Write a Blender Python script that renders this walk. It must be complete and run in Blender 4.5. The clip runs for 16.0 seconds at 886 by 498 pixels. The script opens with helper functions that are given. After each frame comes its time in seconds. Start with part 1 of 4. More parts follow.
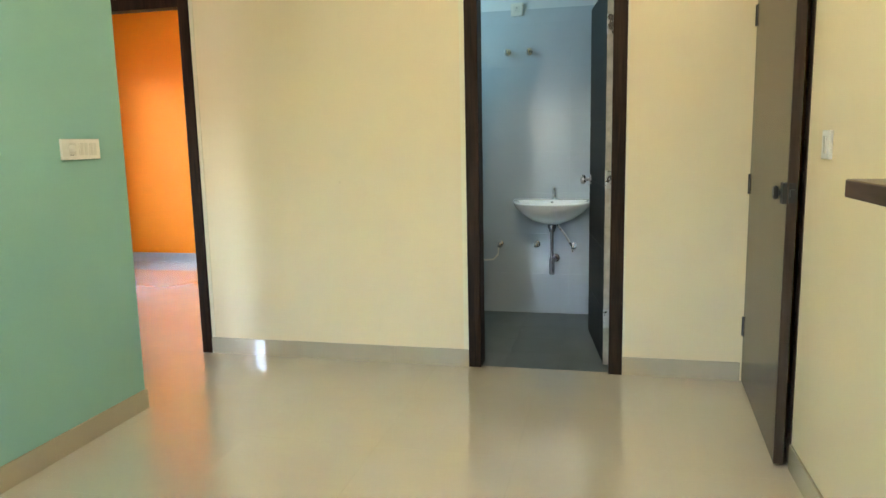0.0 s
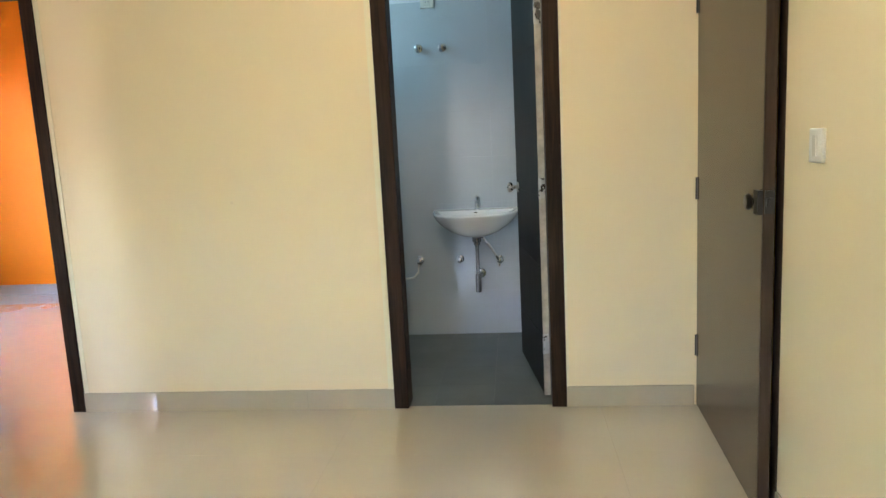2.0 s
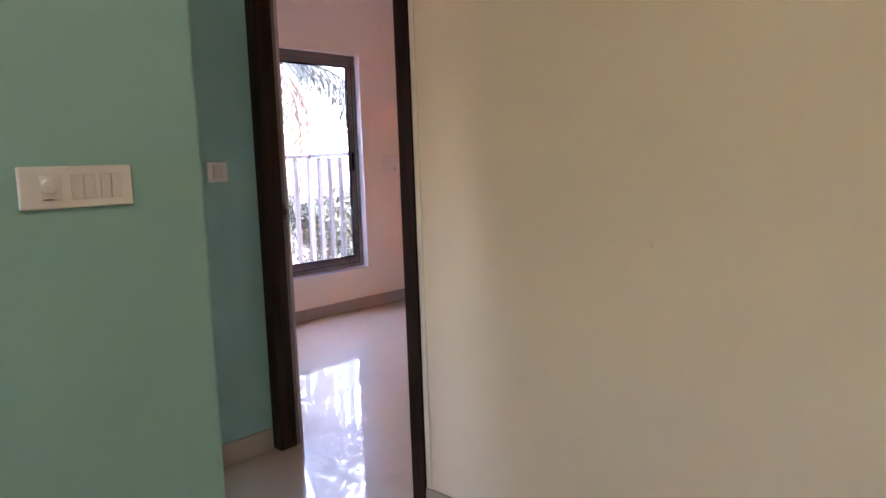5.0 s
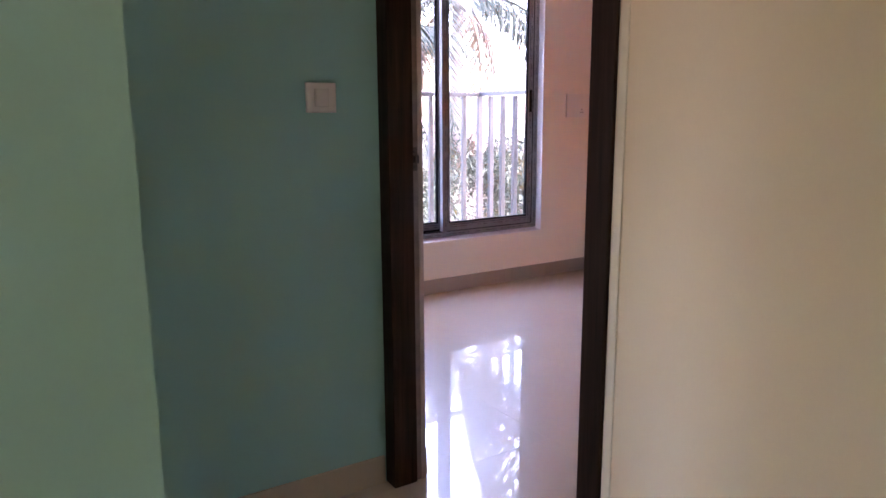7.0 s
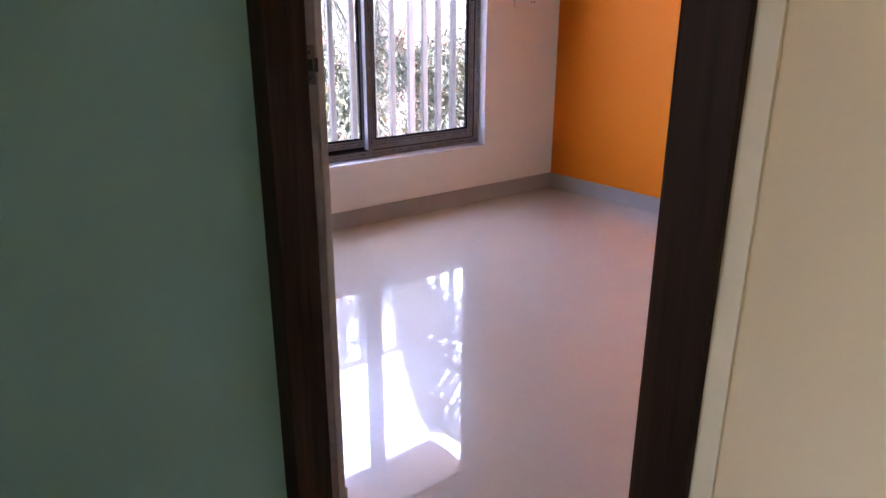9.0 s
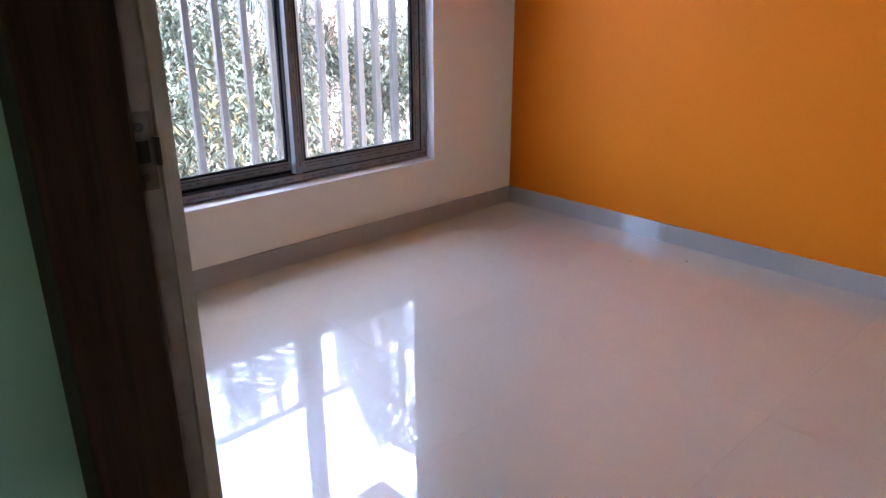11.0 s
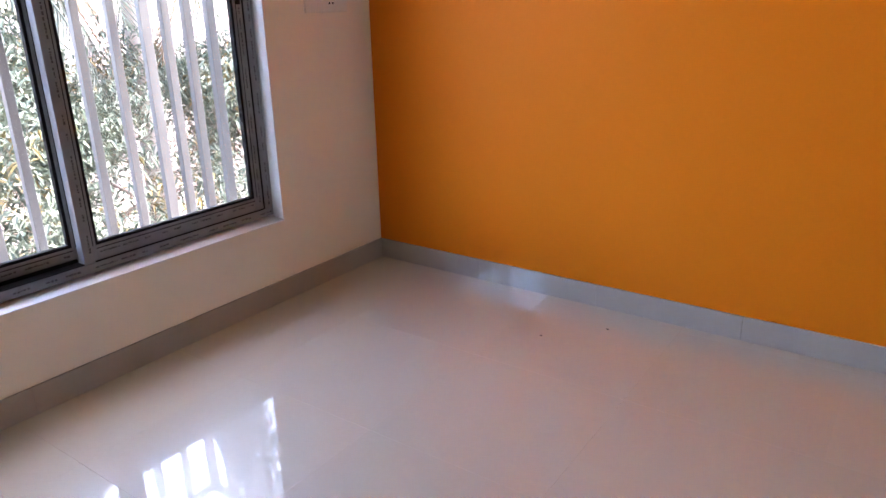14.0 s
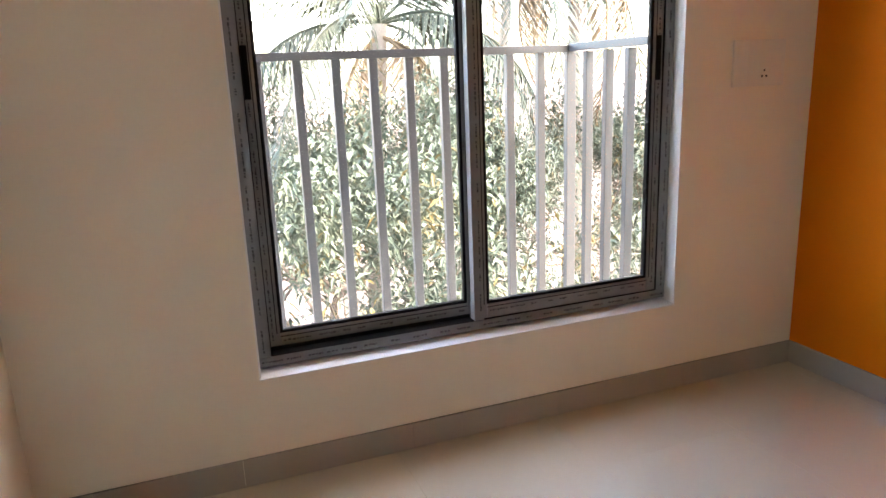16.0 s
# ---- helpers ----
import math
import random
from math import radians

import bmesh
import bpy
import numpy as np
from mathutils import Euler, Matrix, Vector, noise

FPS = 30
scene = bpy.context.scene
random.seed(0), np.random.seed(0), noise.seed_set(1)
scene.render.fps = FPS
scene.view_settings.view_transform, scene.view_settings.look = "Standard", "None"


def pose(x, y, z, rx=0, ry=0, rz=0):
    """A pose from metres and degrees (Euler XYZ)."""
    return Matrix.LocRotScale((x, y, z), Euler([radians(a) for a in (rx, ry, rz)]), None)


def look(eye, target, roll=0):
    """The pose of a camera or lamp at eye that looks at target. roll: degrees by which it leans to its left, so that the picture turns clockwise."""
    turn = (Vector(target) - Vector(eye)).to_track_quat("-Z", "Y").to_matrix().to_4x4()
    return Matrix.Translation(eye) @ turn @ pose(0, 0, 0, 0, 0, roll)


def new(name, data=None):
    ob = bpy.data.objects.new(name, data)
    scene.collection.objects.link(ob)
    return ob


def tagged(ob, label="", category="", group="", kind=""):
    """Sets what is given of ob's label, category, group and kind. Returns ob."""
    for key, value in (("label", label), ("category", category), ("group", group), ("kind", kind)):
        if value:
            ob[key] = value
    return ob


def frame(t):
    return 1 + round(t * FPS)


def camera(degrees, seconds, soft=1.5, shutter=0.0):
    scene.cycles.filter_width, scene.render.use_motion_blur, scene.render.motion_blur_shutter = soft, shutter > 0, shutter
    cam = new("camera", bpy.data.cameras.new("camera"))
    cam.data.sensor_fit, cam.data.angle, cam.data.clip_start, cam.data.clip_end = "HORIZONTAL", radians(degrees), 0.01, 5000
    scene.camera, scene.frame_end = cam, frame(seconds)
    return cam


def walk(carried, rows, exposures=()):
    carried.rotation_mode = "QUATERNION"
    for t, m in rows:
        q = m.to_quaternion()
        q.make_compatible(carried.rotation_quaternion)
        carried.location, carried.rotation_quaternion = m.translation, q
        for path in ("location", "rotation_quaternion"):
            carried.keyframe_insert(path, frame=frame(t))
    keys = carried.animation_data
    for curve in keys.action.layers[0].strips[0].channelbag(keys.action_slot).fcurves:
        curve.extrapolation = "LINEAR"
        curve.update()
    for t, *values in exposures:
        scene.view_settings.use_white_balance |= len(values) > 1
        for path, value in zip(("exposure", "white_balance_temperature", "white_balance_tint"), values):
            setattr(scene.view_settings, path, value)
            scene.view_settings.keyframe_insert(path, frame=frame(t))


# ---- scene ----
cam = camera(64.7, 16.0)
PATH = [
    (0, (2.412, -3.822, 1.283), (1.955, -1.899, 0.981), -1.2),
    (0.5, (2.454, -3.757, 1.294), (2.18, -1.794, 1.02), -2.1),
    (1, (2.488, -3.667, 1.297), (2.337, -1.69, 1.037), -2.6),
    (1.5, (2.421, -3.526, 1.288), (2.292, -1.553, 0.987), -2.2),
    (2, (2.272, -3.311, 1.313), (2.067, -1.345, 1.008), -2.9),
    (2.5, (2.184, -3.088, 1.315), (1.788, -1.152, 1.01), -4.4),
    (3, (2.179, -2.811, 1.316), (1.48, -0.957, 1.045), -3.0),
    (3.5, (2.066, -2.549, 1.289), (1.203, -0.764, 1.026), -3.0),
    (4, (1.925, -2.291, 1.313), (0.978, -0.547, 1.067), -2.7),
    (4.5, (1.819, -1.991, 1.315), (0.701, -0.349, 1.083), -1.7),
    (5, (1.767, -1.776, 1.307), (0.418, -0.32, 1.064), -2.0),
    (5.2, (1.708, -1.697, 1.294), (0.296, -0.304, 1.035), -2.2),
    (7.3, (0.877, -0.996, 1.247), (-0.796, 0.016, 0.83), -0.1),
    (7.5, (0.798, -0.975, 1.243), (-0.861, 0.035, 0.768), 0.1),
    (8, (0.64, -0.876, 1.224), (-0.912, 0.229, 0.615), 0.2),
    (8.5, (0.459, -0.709, 1.239), (-1.029, 0.458, 0.587), 0.5),
    (8.7, (0.401, -0.657, 1.211), (-1.091, 0.507, 0.564), 0.3),
    (10.8, (-0.214, -0.180, 1.257), (-1.595, 1.100, 0.582), -0.5),
    (11, (-0.277, -0.161, 1.252), (-1.640, 1.132, 0.566), -0.2),
    (11.5, (-0.433, -0.127, 1.258), (-1.582, 1.343, 0.54), 1.1),
    (12, (-0.52, -0.03, 1.232), (-1.522, 1.52, 0.462), 0.6),
    (12.5, (-0.616, 0.14, 1.263), (-1.572, 1.711, 0.475), 0.1),
    (13, (-0.683, 0.264, 1.25), (-1.709, 1.79, 0.464), -0.5),
    (13.5, (-0.816, 0.382, 1.259), (-1.883, 1.912, 0.536), -0.6),
    (14, (-0.852, 0.472, 1.268), (-1.94, 2.01, 0.599), -1.2),
    (14.5, (-0.872, 0.572, 1.276), (-2.254, 1.871, 0.64), -1.7),
    (15, (-0.868, 0.618, 1.286), (-2.464, 1.658, 0.677), -2.3),
    (15.5, (-0.87, 0.649, 1.297), (-2.616, 1.462, 0.759), -3.3),
    (16, (-0.916, 0.645, 1.327), (-2.731, 1.329, 0.84), -2.3),
]
EXPOSURES = [(0, 6.46, 6550, 11), (1.5, 6.48, 6550, 15), (2.5, 6.48, 6550, 26), (3.0, 6.35, 6500, 30), (3.5, 6.08, 6450, 32), (4.5, 5.72, 6250, 35), (5.2, 5.45, 6200, 38), (7.3, 5.36, 6350, 41), (8.0, 5.34, 6500, 43), (8.7, 5.32, 6500, 38), (11, 5.18, 6250, 20), (13, 5.18, 6500, 21), (14.5, 5.2, 6750, 20), (15, 5.24, 7000, 18), (16, 5.1, 7600, 12)]
walk(cam, [(t, look(eye, target, roll)) for t, eye, target, roll in PATH], EXPOSURES)

# ---- world, sun, daylight in the openings ----
world = bpy.data.worlds.new("world")
scene.world = world
world.use_nodes = True
wn = world.node_tree
sky = wn.nodes.new("ShaderNodeTexSky")
sky.sky_type = "NISHITA"
sky.sun_disc = False
sky.sun_elevation, sky.sun_rotation = radians(58), radians(22)
sky.air_density, sky.dust_density, sky.ozone_density = 1.0, 3.0, 1.0
wn.nodes["Background"].inputs[1].default_value = 0.15
wn.links.new(sky.outputs[0], wn.nodes["Background"].inputs[0])

sun_data = bpy.data.lights.new("sun", "SUN")
sun_data.energy, sun_data.angle, sun_data.color = 0.5, radians(10), (1.0, 0.95, 0.86)
sun = new("sun", sun_data)
sun.matrix_world = look((20 * math.sin(radians(22)), 20 * math.cos(radians(22)), 20 * math.tan(radians(58))), (0, 0, 0))


def window_light(name, eye, target, width, height, watts, color):
    """A flat lamp: the sky's light in a window's opening, or a lamp's diffuser."""
    d = bpy.data.lights.new(name, "AREA")
    d.shape, d.size, d.size_y, d.energy, d.color = "RECTANGLE", width, height, watts, color
    ob = new(name, d)
    ob.matrix_world = look(eye, target)
    return ob


# fill for the hall through an added, unseen south window
window_light("fill_living", (0.7, -6.98, 1.45), (1.2, 0, 1.2), 0.8, 1.2, 0.026, (1.0, 0.95, 0.85))
# pink tint added on top of the sky's light for the strip by the doorway
window_light("daylight_room_two", (-1.615, -4.14, 1.35), (0.1, 0, 1.3), 0.90, 0.78, 0.22, (1.0, 0.80, 0.70))
window_light("daylight_bath", (0.945, 0.675, 2.275), (2.2, 1.0, 1.75), 0.34, 0.34, 0.086, (0.50, 0.88, 1.0))


# ---- materials ----
def mat(name, color, rough=0.5, metal=0.0, spec=0.5, vary=0.06, scale=3.0, bump=0.0, bump_scale=60.0, tint=0.0, coat=0.0, coat_rough=0.05, coat_ior=1.5, island=False, wear=0.0):
    """Paint, stone or metal with variation at two scales, fine relief and a chance tint for each piece."""
    m = bpy.data.materials.new(name)
    m.use_nodes = True
    nt = m.node_tree
    b = nt.nodes["Principled BSDF"]
    geo = nt.nodes.new("ShaderNodeNewGeometry")
    big = nt.nodes.new("ShaderNodeTexNoise")
    big.inputs["Scale"].default_value, big.inputs["Detail"].default_value = scale, 4.0
    fine = nt.nodes.new("ShaderNodeTexNoise")
    fine.inputs["Scale"].default_value, fine.inputs["Detail"].default_value = bump_scale, 3.0
    for n in (big, fine):
        nt.links.new(geo.outputs["Position"], n.inputs["Vector"])
    add = nt.nodes.new("ShaderNodeMath")
    add.operation = "MULTIPLY_ADD"
    nt.links.new(fine.outputs["Fac"], add.inputs[0])
    add.inputs[1].default_value = 0.35
    nt.links.new(big.outputs["Fac"], add.inputs[2])
    ramp = nt.nodes.new("ShaderNodeMapRange")
    ramp.inputs["From Min"].default_value, ramp.inputs["From Max"].default_value = 0.35, 1.0
    ramp.inputs["To Min"].default_value, ramp.inputs["To Max"].default_value = 1 - vary, 1 + vary
    nt.links.new(add.outputs[0], ramp.inputs["Value"])
    last = ramp.outputs[0]
    if tint:
        if island:
            rnd = geo.outputs["Random Per Island"]
        else:
            rnd = nt.nodes.new("ShaderNodeObjectInfo").outputs["Random"]
        r2 = nt.nodes.new("ShaderNodeMapRange")
        r2.inputs["To Min"].default_value, r2.inputs["To Max"].default_value = 1 - tint, 1 + tint
        nt.links.new(rnd, r2.inputs["Value"])
        mul = nt.nodes.new("ShaderNodeMath")
        mul.operation = "MULTIPLY"
        nt.links.new(last, mul.inputs[0])
        nt.links.new(r2.outputs[0], mul.inputs[1])
        last = mul.outputs[0]
    mix = nt.nodes.new("ShaderNodeVectorMath")
    mix.operation = "SCALE"
    mix.inputs[0].default_value = color
    nt.links.new(last, mix.inputs["Scale"])
    nt.links.new(mix.outputs[0], b.inputs["Base Color"])
    b.inputs["Metallic"].default_value = metal
    b.inputs["Specular IOR Level"].default_value = spec
    b.inputs["Coat Weight"].default_value = coat
    b.inputs["Coat Roughness"].default_value, b.inputs["Coat IOR"].default_value = coat_rough, coat_ior
    rr = nt.nodes.new("ShaderNodeMapRange")
    rr.inputs["To Min"].default_value, rr.inputs["To Max"].default_value = max(0, rough * 0.8 - wear), rough * 1.2 + wear
    nt.links.new(big.outputs["Fac"], rr.inputs["Value"])
    nt.links.new(rr.outputs[0], b.inputs["Roughness"])
    if bump:
        bp = nt.nodes.new("ShaderNodeBump")
        bp.inputs["Strength"].default_value, bp.inputs["Distance"].default_value = bump, 0.002
        nt.links.new(fine.outputs["Fac"], bp.inputs["Height"])
        nt.links.new(bp.outputs[0], b.inputs["Normal"])
    return m


def wood(name, dark, light, rough=0.45, stretch=(18, 18, 0.9), mid=0.5, spec=0.3):
    """Laminate with long upright grain."""
    m = bpy.data.materials.new(name)
    m.use_nodes = True
    nt = m.node_tree
    b = nt.nodes["Principled BSDF"]
    geo = nt.nodes.new("ShaderNodeNewGeometry")
    mp = nt.nodes.new("ShaderNodeMapping")
    mp.inputs["Scale"].default_value = stretch
    nt.links.new(geo.outputs["Position"], mp.inputs["Vector"])
    n1 = nt.nodes.new("ShaderNodeTexNoise")
    n1.inputs["Scale"].default_value, n1.inputs["Detail"].default_value, n1.inputs["Distortion"].default_value = 1.6, 8.0, 1.2
    n2 = nt.nodes.new("ShaderNodeTexNoise")
    n2.inputs["Scale"].default_value, n2.inputs["Detail"].default_value = 9.0, 4.0
    for n in (n1, n2):
        nt.links.new(mp.outputs[0], n.inputs["Vector"])
    av = nt.nodes.new("ShaderNodeMath")
    av.operation = "MULTIPLY_ADD"
    av.inputs[1].default_value = 0.4
    nt.links.new(n2.outputs["Fac"], av.inputs[0])
    nt.links.new(n1.outputs["Fac"], av.inputs[2])
    cr = nt.nodes.new("ShaderNodeValToRGB")
    cr.color_ramp.elements[0].position, cr.color_ramp.elements[0].color = mid, (*dark, 1)
    cr.color_ramp.elements[1].position, cr.color_ramp.elements[1].color = mid + 0.4, (*light, 1)
    nt.links.new(av.outputs[0], cr.inputs[0])
    nt.links.new(cr.outputs[0], b.inputs["Base Color"])
    b.inputs["Roughness"].default_value, b.inputs["Specular IOR Level"].default_value = rough, spec
    bp = nt.nodes.new("ShaderNodeBump")
    bp.inputs["Strength"].default_value, bp.inputs["Distance"].default_value = 0.15, 0.001
    nt.links.new(n2.outputs["Fac"], bp.inputs["Height"])
    nt.links.new(bp.outputs[0], b.inputs["Normal"])
    return m


CREAM = mat("cream_wall_paint", (0.81, 0.69, 0.45), 0.55, spec=0.35, vary=0.035, scale=1.3, bump=0.12, bump_scale=140)
IVORY = mat("ivory_wall_paint", (0.86, 0.80, 0.69), 0.55, spec=0.35, vary=0.03, scale=1.3, bump=0.12, bump_scale=140)
# unseen walls; colour picked to tint the light leaving the second room
PEACH = mat("unseen_terracotta_bounce", (0.58, 0.35, 0.29), 0.6, spec=0.3, vary=0.03, scale=1.3)
GREEN = mat("sage_green_wall_paint", (0.285, 0.53, 0.465), 0.5, spec=0.35, vary=0.04, scale=1.2, bump=0.12, bump_scale=140)
ORANGE = mat("orange_wall_paint", (0.78, 0.200, 0.008), 0.5, spec=0.1, vary=0.05, scale=1.2, bump=0.12, bump_scale=140)
WHITE = mat("white_ceiling_paint", (0.82, 0.81, 0.78), 0.7, vary=0.02, scale=1.5)
SILL = mat("white_plaster_reveal", (0.82, 0.82, 0.82), 0.5, vary=0.04, scale=6, bump=0.1)
TILE = mat("polished_cream_vitrified_tile", (0.60, 0.535, 0.42), 0.22, spec=0.6, vary=0.035, scale=2.2, tint=0.012, coat=1.0, coat_rough=0.002, coat_ior=1.7)
GROUT = mat("grey_grout", (0.50, 0.44, 0.35), 0.8, vary=0.1, scale=20)
SKIRT_TAN = mat("tan_tile_skirting", (0.48, 0.41, 0.285), 0.5, spec=0.25, vary=0.05, scale=4, tint=0.02, coat=1.0, coat_rough=0.01, coat_ior=1.6)
SKIRT_GREY = mat("grey_tile_skirting", (0.38, 0.345, 0.305), 0.5, spec=0.25, vary=0.05, scale=4, tint=0.02, coat=1.0, coat_rough=0.01, coat_ior=1.6)
BATH_WALL = mat("pale_grey_bath_tile", (0.50, 0.55, 0.60), 0.22, spec=0.5, vary=0.04, scale=3, tint=0.012)
BATH_FLOOR = mat("slate_grey_bath_floor_tile", (0.14, 0.15, 0.142), 0.5, vary=0.22, scale=7, tint=0.05, bump=0.2, bump_scale=90)
FRAME_WOOD = wood("dark_brown_door_frame_wood", (0.012, 0.006, 0.003), (0.038, 0.019, 0.010), 0.5, spec=0.15)
DOOR_WOOD = wood("mid_brown_door_laminate", (0.038, 0.022, 0.011), (0.080, 0.050, 0.027), 0.26, (9, 9, 0.45), 0.45, spec=0.55)
DOOR_EDGE = wood("dark_door_edge_wood", (0.030, 0.017, 0.011), (0.060, 0.036, 0.023), 0.5)
BATH_DOOR = wood("dark_charcoal_brown_door_laminate", (0.009, 0.006, 0.005), (0.023, 0.016, 0.012), 0.5, (14, 14, 0.7), spec=0.12)
SHELF_WOOD = wood("walnut_shelf_laminate", (0.032, 0.015, 0.010), (0.070, 0.037, 0.025), 0.42, (16, 0.9, 16))
SHELF_TOP = wood("light_walnut_shelf_top", (0.15, 0.095, 0.055), (0.25, 0.17, 0.10), 0.35, (16, 0.9, 16))
RAW_EDGE = mat("pale_unpainted_primer", (0.44, 0.39, 0.33), 0.6, vary=0.34, scale=16, bump=0.35)
# scuffed rebate and plaster edge, both toned down for the doorway's shade
REBATE = mat("shaded_scuffed_rebate", (0.17, 0.135, 0.115), 0.6, vary=0.35, scale=18, bump=0.35)
PLASTER = mat("shaded_pale_plaster", (0.36, 0.30, 0.26), 0.65, vary=0.2, scale=14, bump=0.3)
FILM = mat("scuffed_grey_protective_film", (0.185, 0.195, 0.21), 0.40, vary=0.16, scale=14, bump=0.2, bump_scale=90, wear=0.1)
PRINT = mat("dark_film_print", (0.045, 0.047, 0.05), 0.6, vary=0.1)
GASKET = mat("black_rubber_gasket", (0.010, 0.010, 0.011), 0.7, spec=0.1, vary=0.1)
CHROME = mat("chrome", (0.72, 0.72, 0.73), 0.10, metal=1.0, vary=0.02)
# trap's dark tone paints in the dim room that chrome would reflect
TRAP_CHROME = mat("dark_mirror_chrome", (0.20, 0.19, 0.18), 0.22, metal=1.0, vary=0.1, scale=30)
STEEL = mat("brushed_steel", (0.52, 0.50, 0.47), 0.28, metal=1.0, vary=0.08, scale=30)
WORN = mat("dirty_worn_steel", (0.085, 0.072, 0.062), 0.55, metal=0.5, vary=0.5, scale=60, bump=0.4)
MODULE_GAP = mat("module_gap_shadow", (0.60, 0.575, 0.51), 0.6, vary=0.05)
DARK_METAL = mat("dark_lock_metal", (0.030, 0.027, 0.026), 0.4, metal=0.4, vary=0.1, scale=20)
HOLE = mat("dark_recess", (0.012, 0.010, 0.009), 0.9, vary=0.1)
CERAMIC = mat("white_sanitary_ceramic", (0.82, 0.83, 0.83), 0.08, spec=0.6, vary=0.01, coat=0.3)
PLASTIC = mat("ivory_white_switch_plastic", (0.80, 0.78, 0.72), 0.3, vary=0.02, scale=10)
PLASTIC_ROCKER = mat("white_rocker_plastic", (0.76, 0.74, 0.68), 0.25, vary=0.02, scale=10)
RAIL = mat("grey_painted_rail", (0.082, 0.081, 0.083), 0.45, vary=0.05, scale=9)
CONCRETE = mat("painted_concrete", (0.55, 0.52, 0.48), 0.8, vary=0.12, scale=2, bump=0.3)
SOIL = mat("dry_pale_soil", (0.15, 0.105, 0.085), 0.95, vary=0.3, scale=0.5, bump=0.5, bump_scale=12)
BARK = mat("grey_brown_bark", (0.16, 0.125, 0.10), 0.9, vary=0.3, scale=6, bump=0.6, bump_scale=40)
PALM_BARK = mat("pale_palm_trunk", (0.27, 0.235, 0.20), 0.9, vary=0.25, scale=5, bump=0.6, bump_scale=30)


def leaf_material(name, a, b_col):
    """Foliage whose leaves differ one from another."""
    m = bpy.data.materials.new(name)
    m.use_nodes = True
    nt = m.node_tree
    b = nt.nodes["Principled BSDF"]
    geo = nt.nodes.new("ShaderNodeNewGeometry")
    cr = nt.nodes.new("ShaderNodeValToRGB")
    cr.color_ramp.elements[0].color, cr.color_ramp.elements[1].color = (*a, 1), (*b_col, 1)
    nt.links.new(geo.outputs["Random Per Island"], cr.inputs[0])
    nt.links.new(cr.outputs[0], b.inputs["Base Color"])
    b.inputs["Roughness"].default_value, b.inputs["Specular IOR Level"].default_value = 0.55, 0.3
    return m


LEAF = leaf_material("mango_leaves", (0.042, 0.060, 0.043), (0.080, 0.100, 0.067))
LEAF_YOUNG = leaf_material("young_yellow_leaves", (0.095, 0.078, 0.025), (0.15, 0.105, 0.035))
FROND = leaf_material("palm_fronds", (0.034, 0.046, 0.032), (0.078, 0.088, 0.062))
FROND_DRY = leaf_material("dry_palm_fronds", (0.12, 0.080, 0.045), (0.18, 0.125, 0.07))

GLASS = bpy.data.materials.new("clear_glass")
GLASS.use_nodes = True
gb = GLASS.node_tree.nodes["Principled BSDF"]
gb.inputs["Transmission Weight"].default_value, gb.inputs["Roughness"].default_value, gb.inputs["IOR"].default_value = 1.0, 0.0, 1.08
gb.inputs["Base Color"].default_value = (0.97, 0.98, 0.98, 1)
GREEN_GLASS = bpy.data.materials.new("green_edged_glass")
GREEN_GLASS.use_nodes = True
gb = GREEN_GLASS.node_tree.nodes["Principled BSDF"]
gb.inputs["Transmission Weight"].default_value, gb.inputs["Roughness"].default_value, gb.inputs["IOR"].default_value = 0.75, 0.03, 1.5
gb.inputs["Base Color"].default_value = (0.05, 0.20, 0.15, 1)


# ---- mesh helpers ----
def add_box(bm, x0, x1, y0, y1, z0, z1):
    vs = [bm.verts.new((x, y, z)) for x in (x0, x1) for y in (y0, y1) for z in (z0, z1)]
    for f in ((0, 1, 3, 2), (4, 6, 7, 5), (0, 4, 5, 1), (2, 3, 7, 6), (0, 2, 6, 4), (1, 5, 7, 3)):
        bm.faces.new([vs[i] for i in f])


def box(x0, x1, y0, y1, z0, z1, bevel=0.0, segments=2):
    bm = bmesh.new()
    add_box(bm, x0, x1, y0, y1, z0, z1)
    if bevel:
        bmesh.ops.bevel(bm, geom=bm.edges[:], offset=bevel, segments=segments, affect="EDGES", profile=0.7)
    return bm


def boxes(*rows):
    bm = bmesh.new()
    for r in rows:
        add_box(bm, *r)
    return bm


def lathe(profile, n=24, axis="Z"):
    """A turned shape from (radius, height) pairs."""
    bm = bmesh.new()
    rings = []
    for r, h in profile:
        ring = []
        for i in range(n):
            a = 2 * math.pi * i / n
            p = (r * math.cos(a), r * math.sin(a), h)
            if axis == "Y":
                p = (p[0], -p[2], p[1])
            elif axis == "X":
                p = (p[2], p[0], p[1])
            ring.append(bm.verts.new(p))
        rings.append(ring)
    for a, b in zip(rings, rings[1:]):
        for i in range(n):
            bm.faces.new((a[i], a[(i + 1) % n], b[(i + 1) % n], b[i]))
    bm.faces.new(rings[0][::-1])
    bm.faces.new(rings[-1])
    bmesh.ops.recalc_face_normals(bm, faces=bm.faces[:])
    return bm


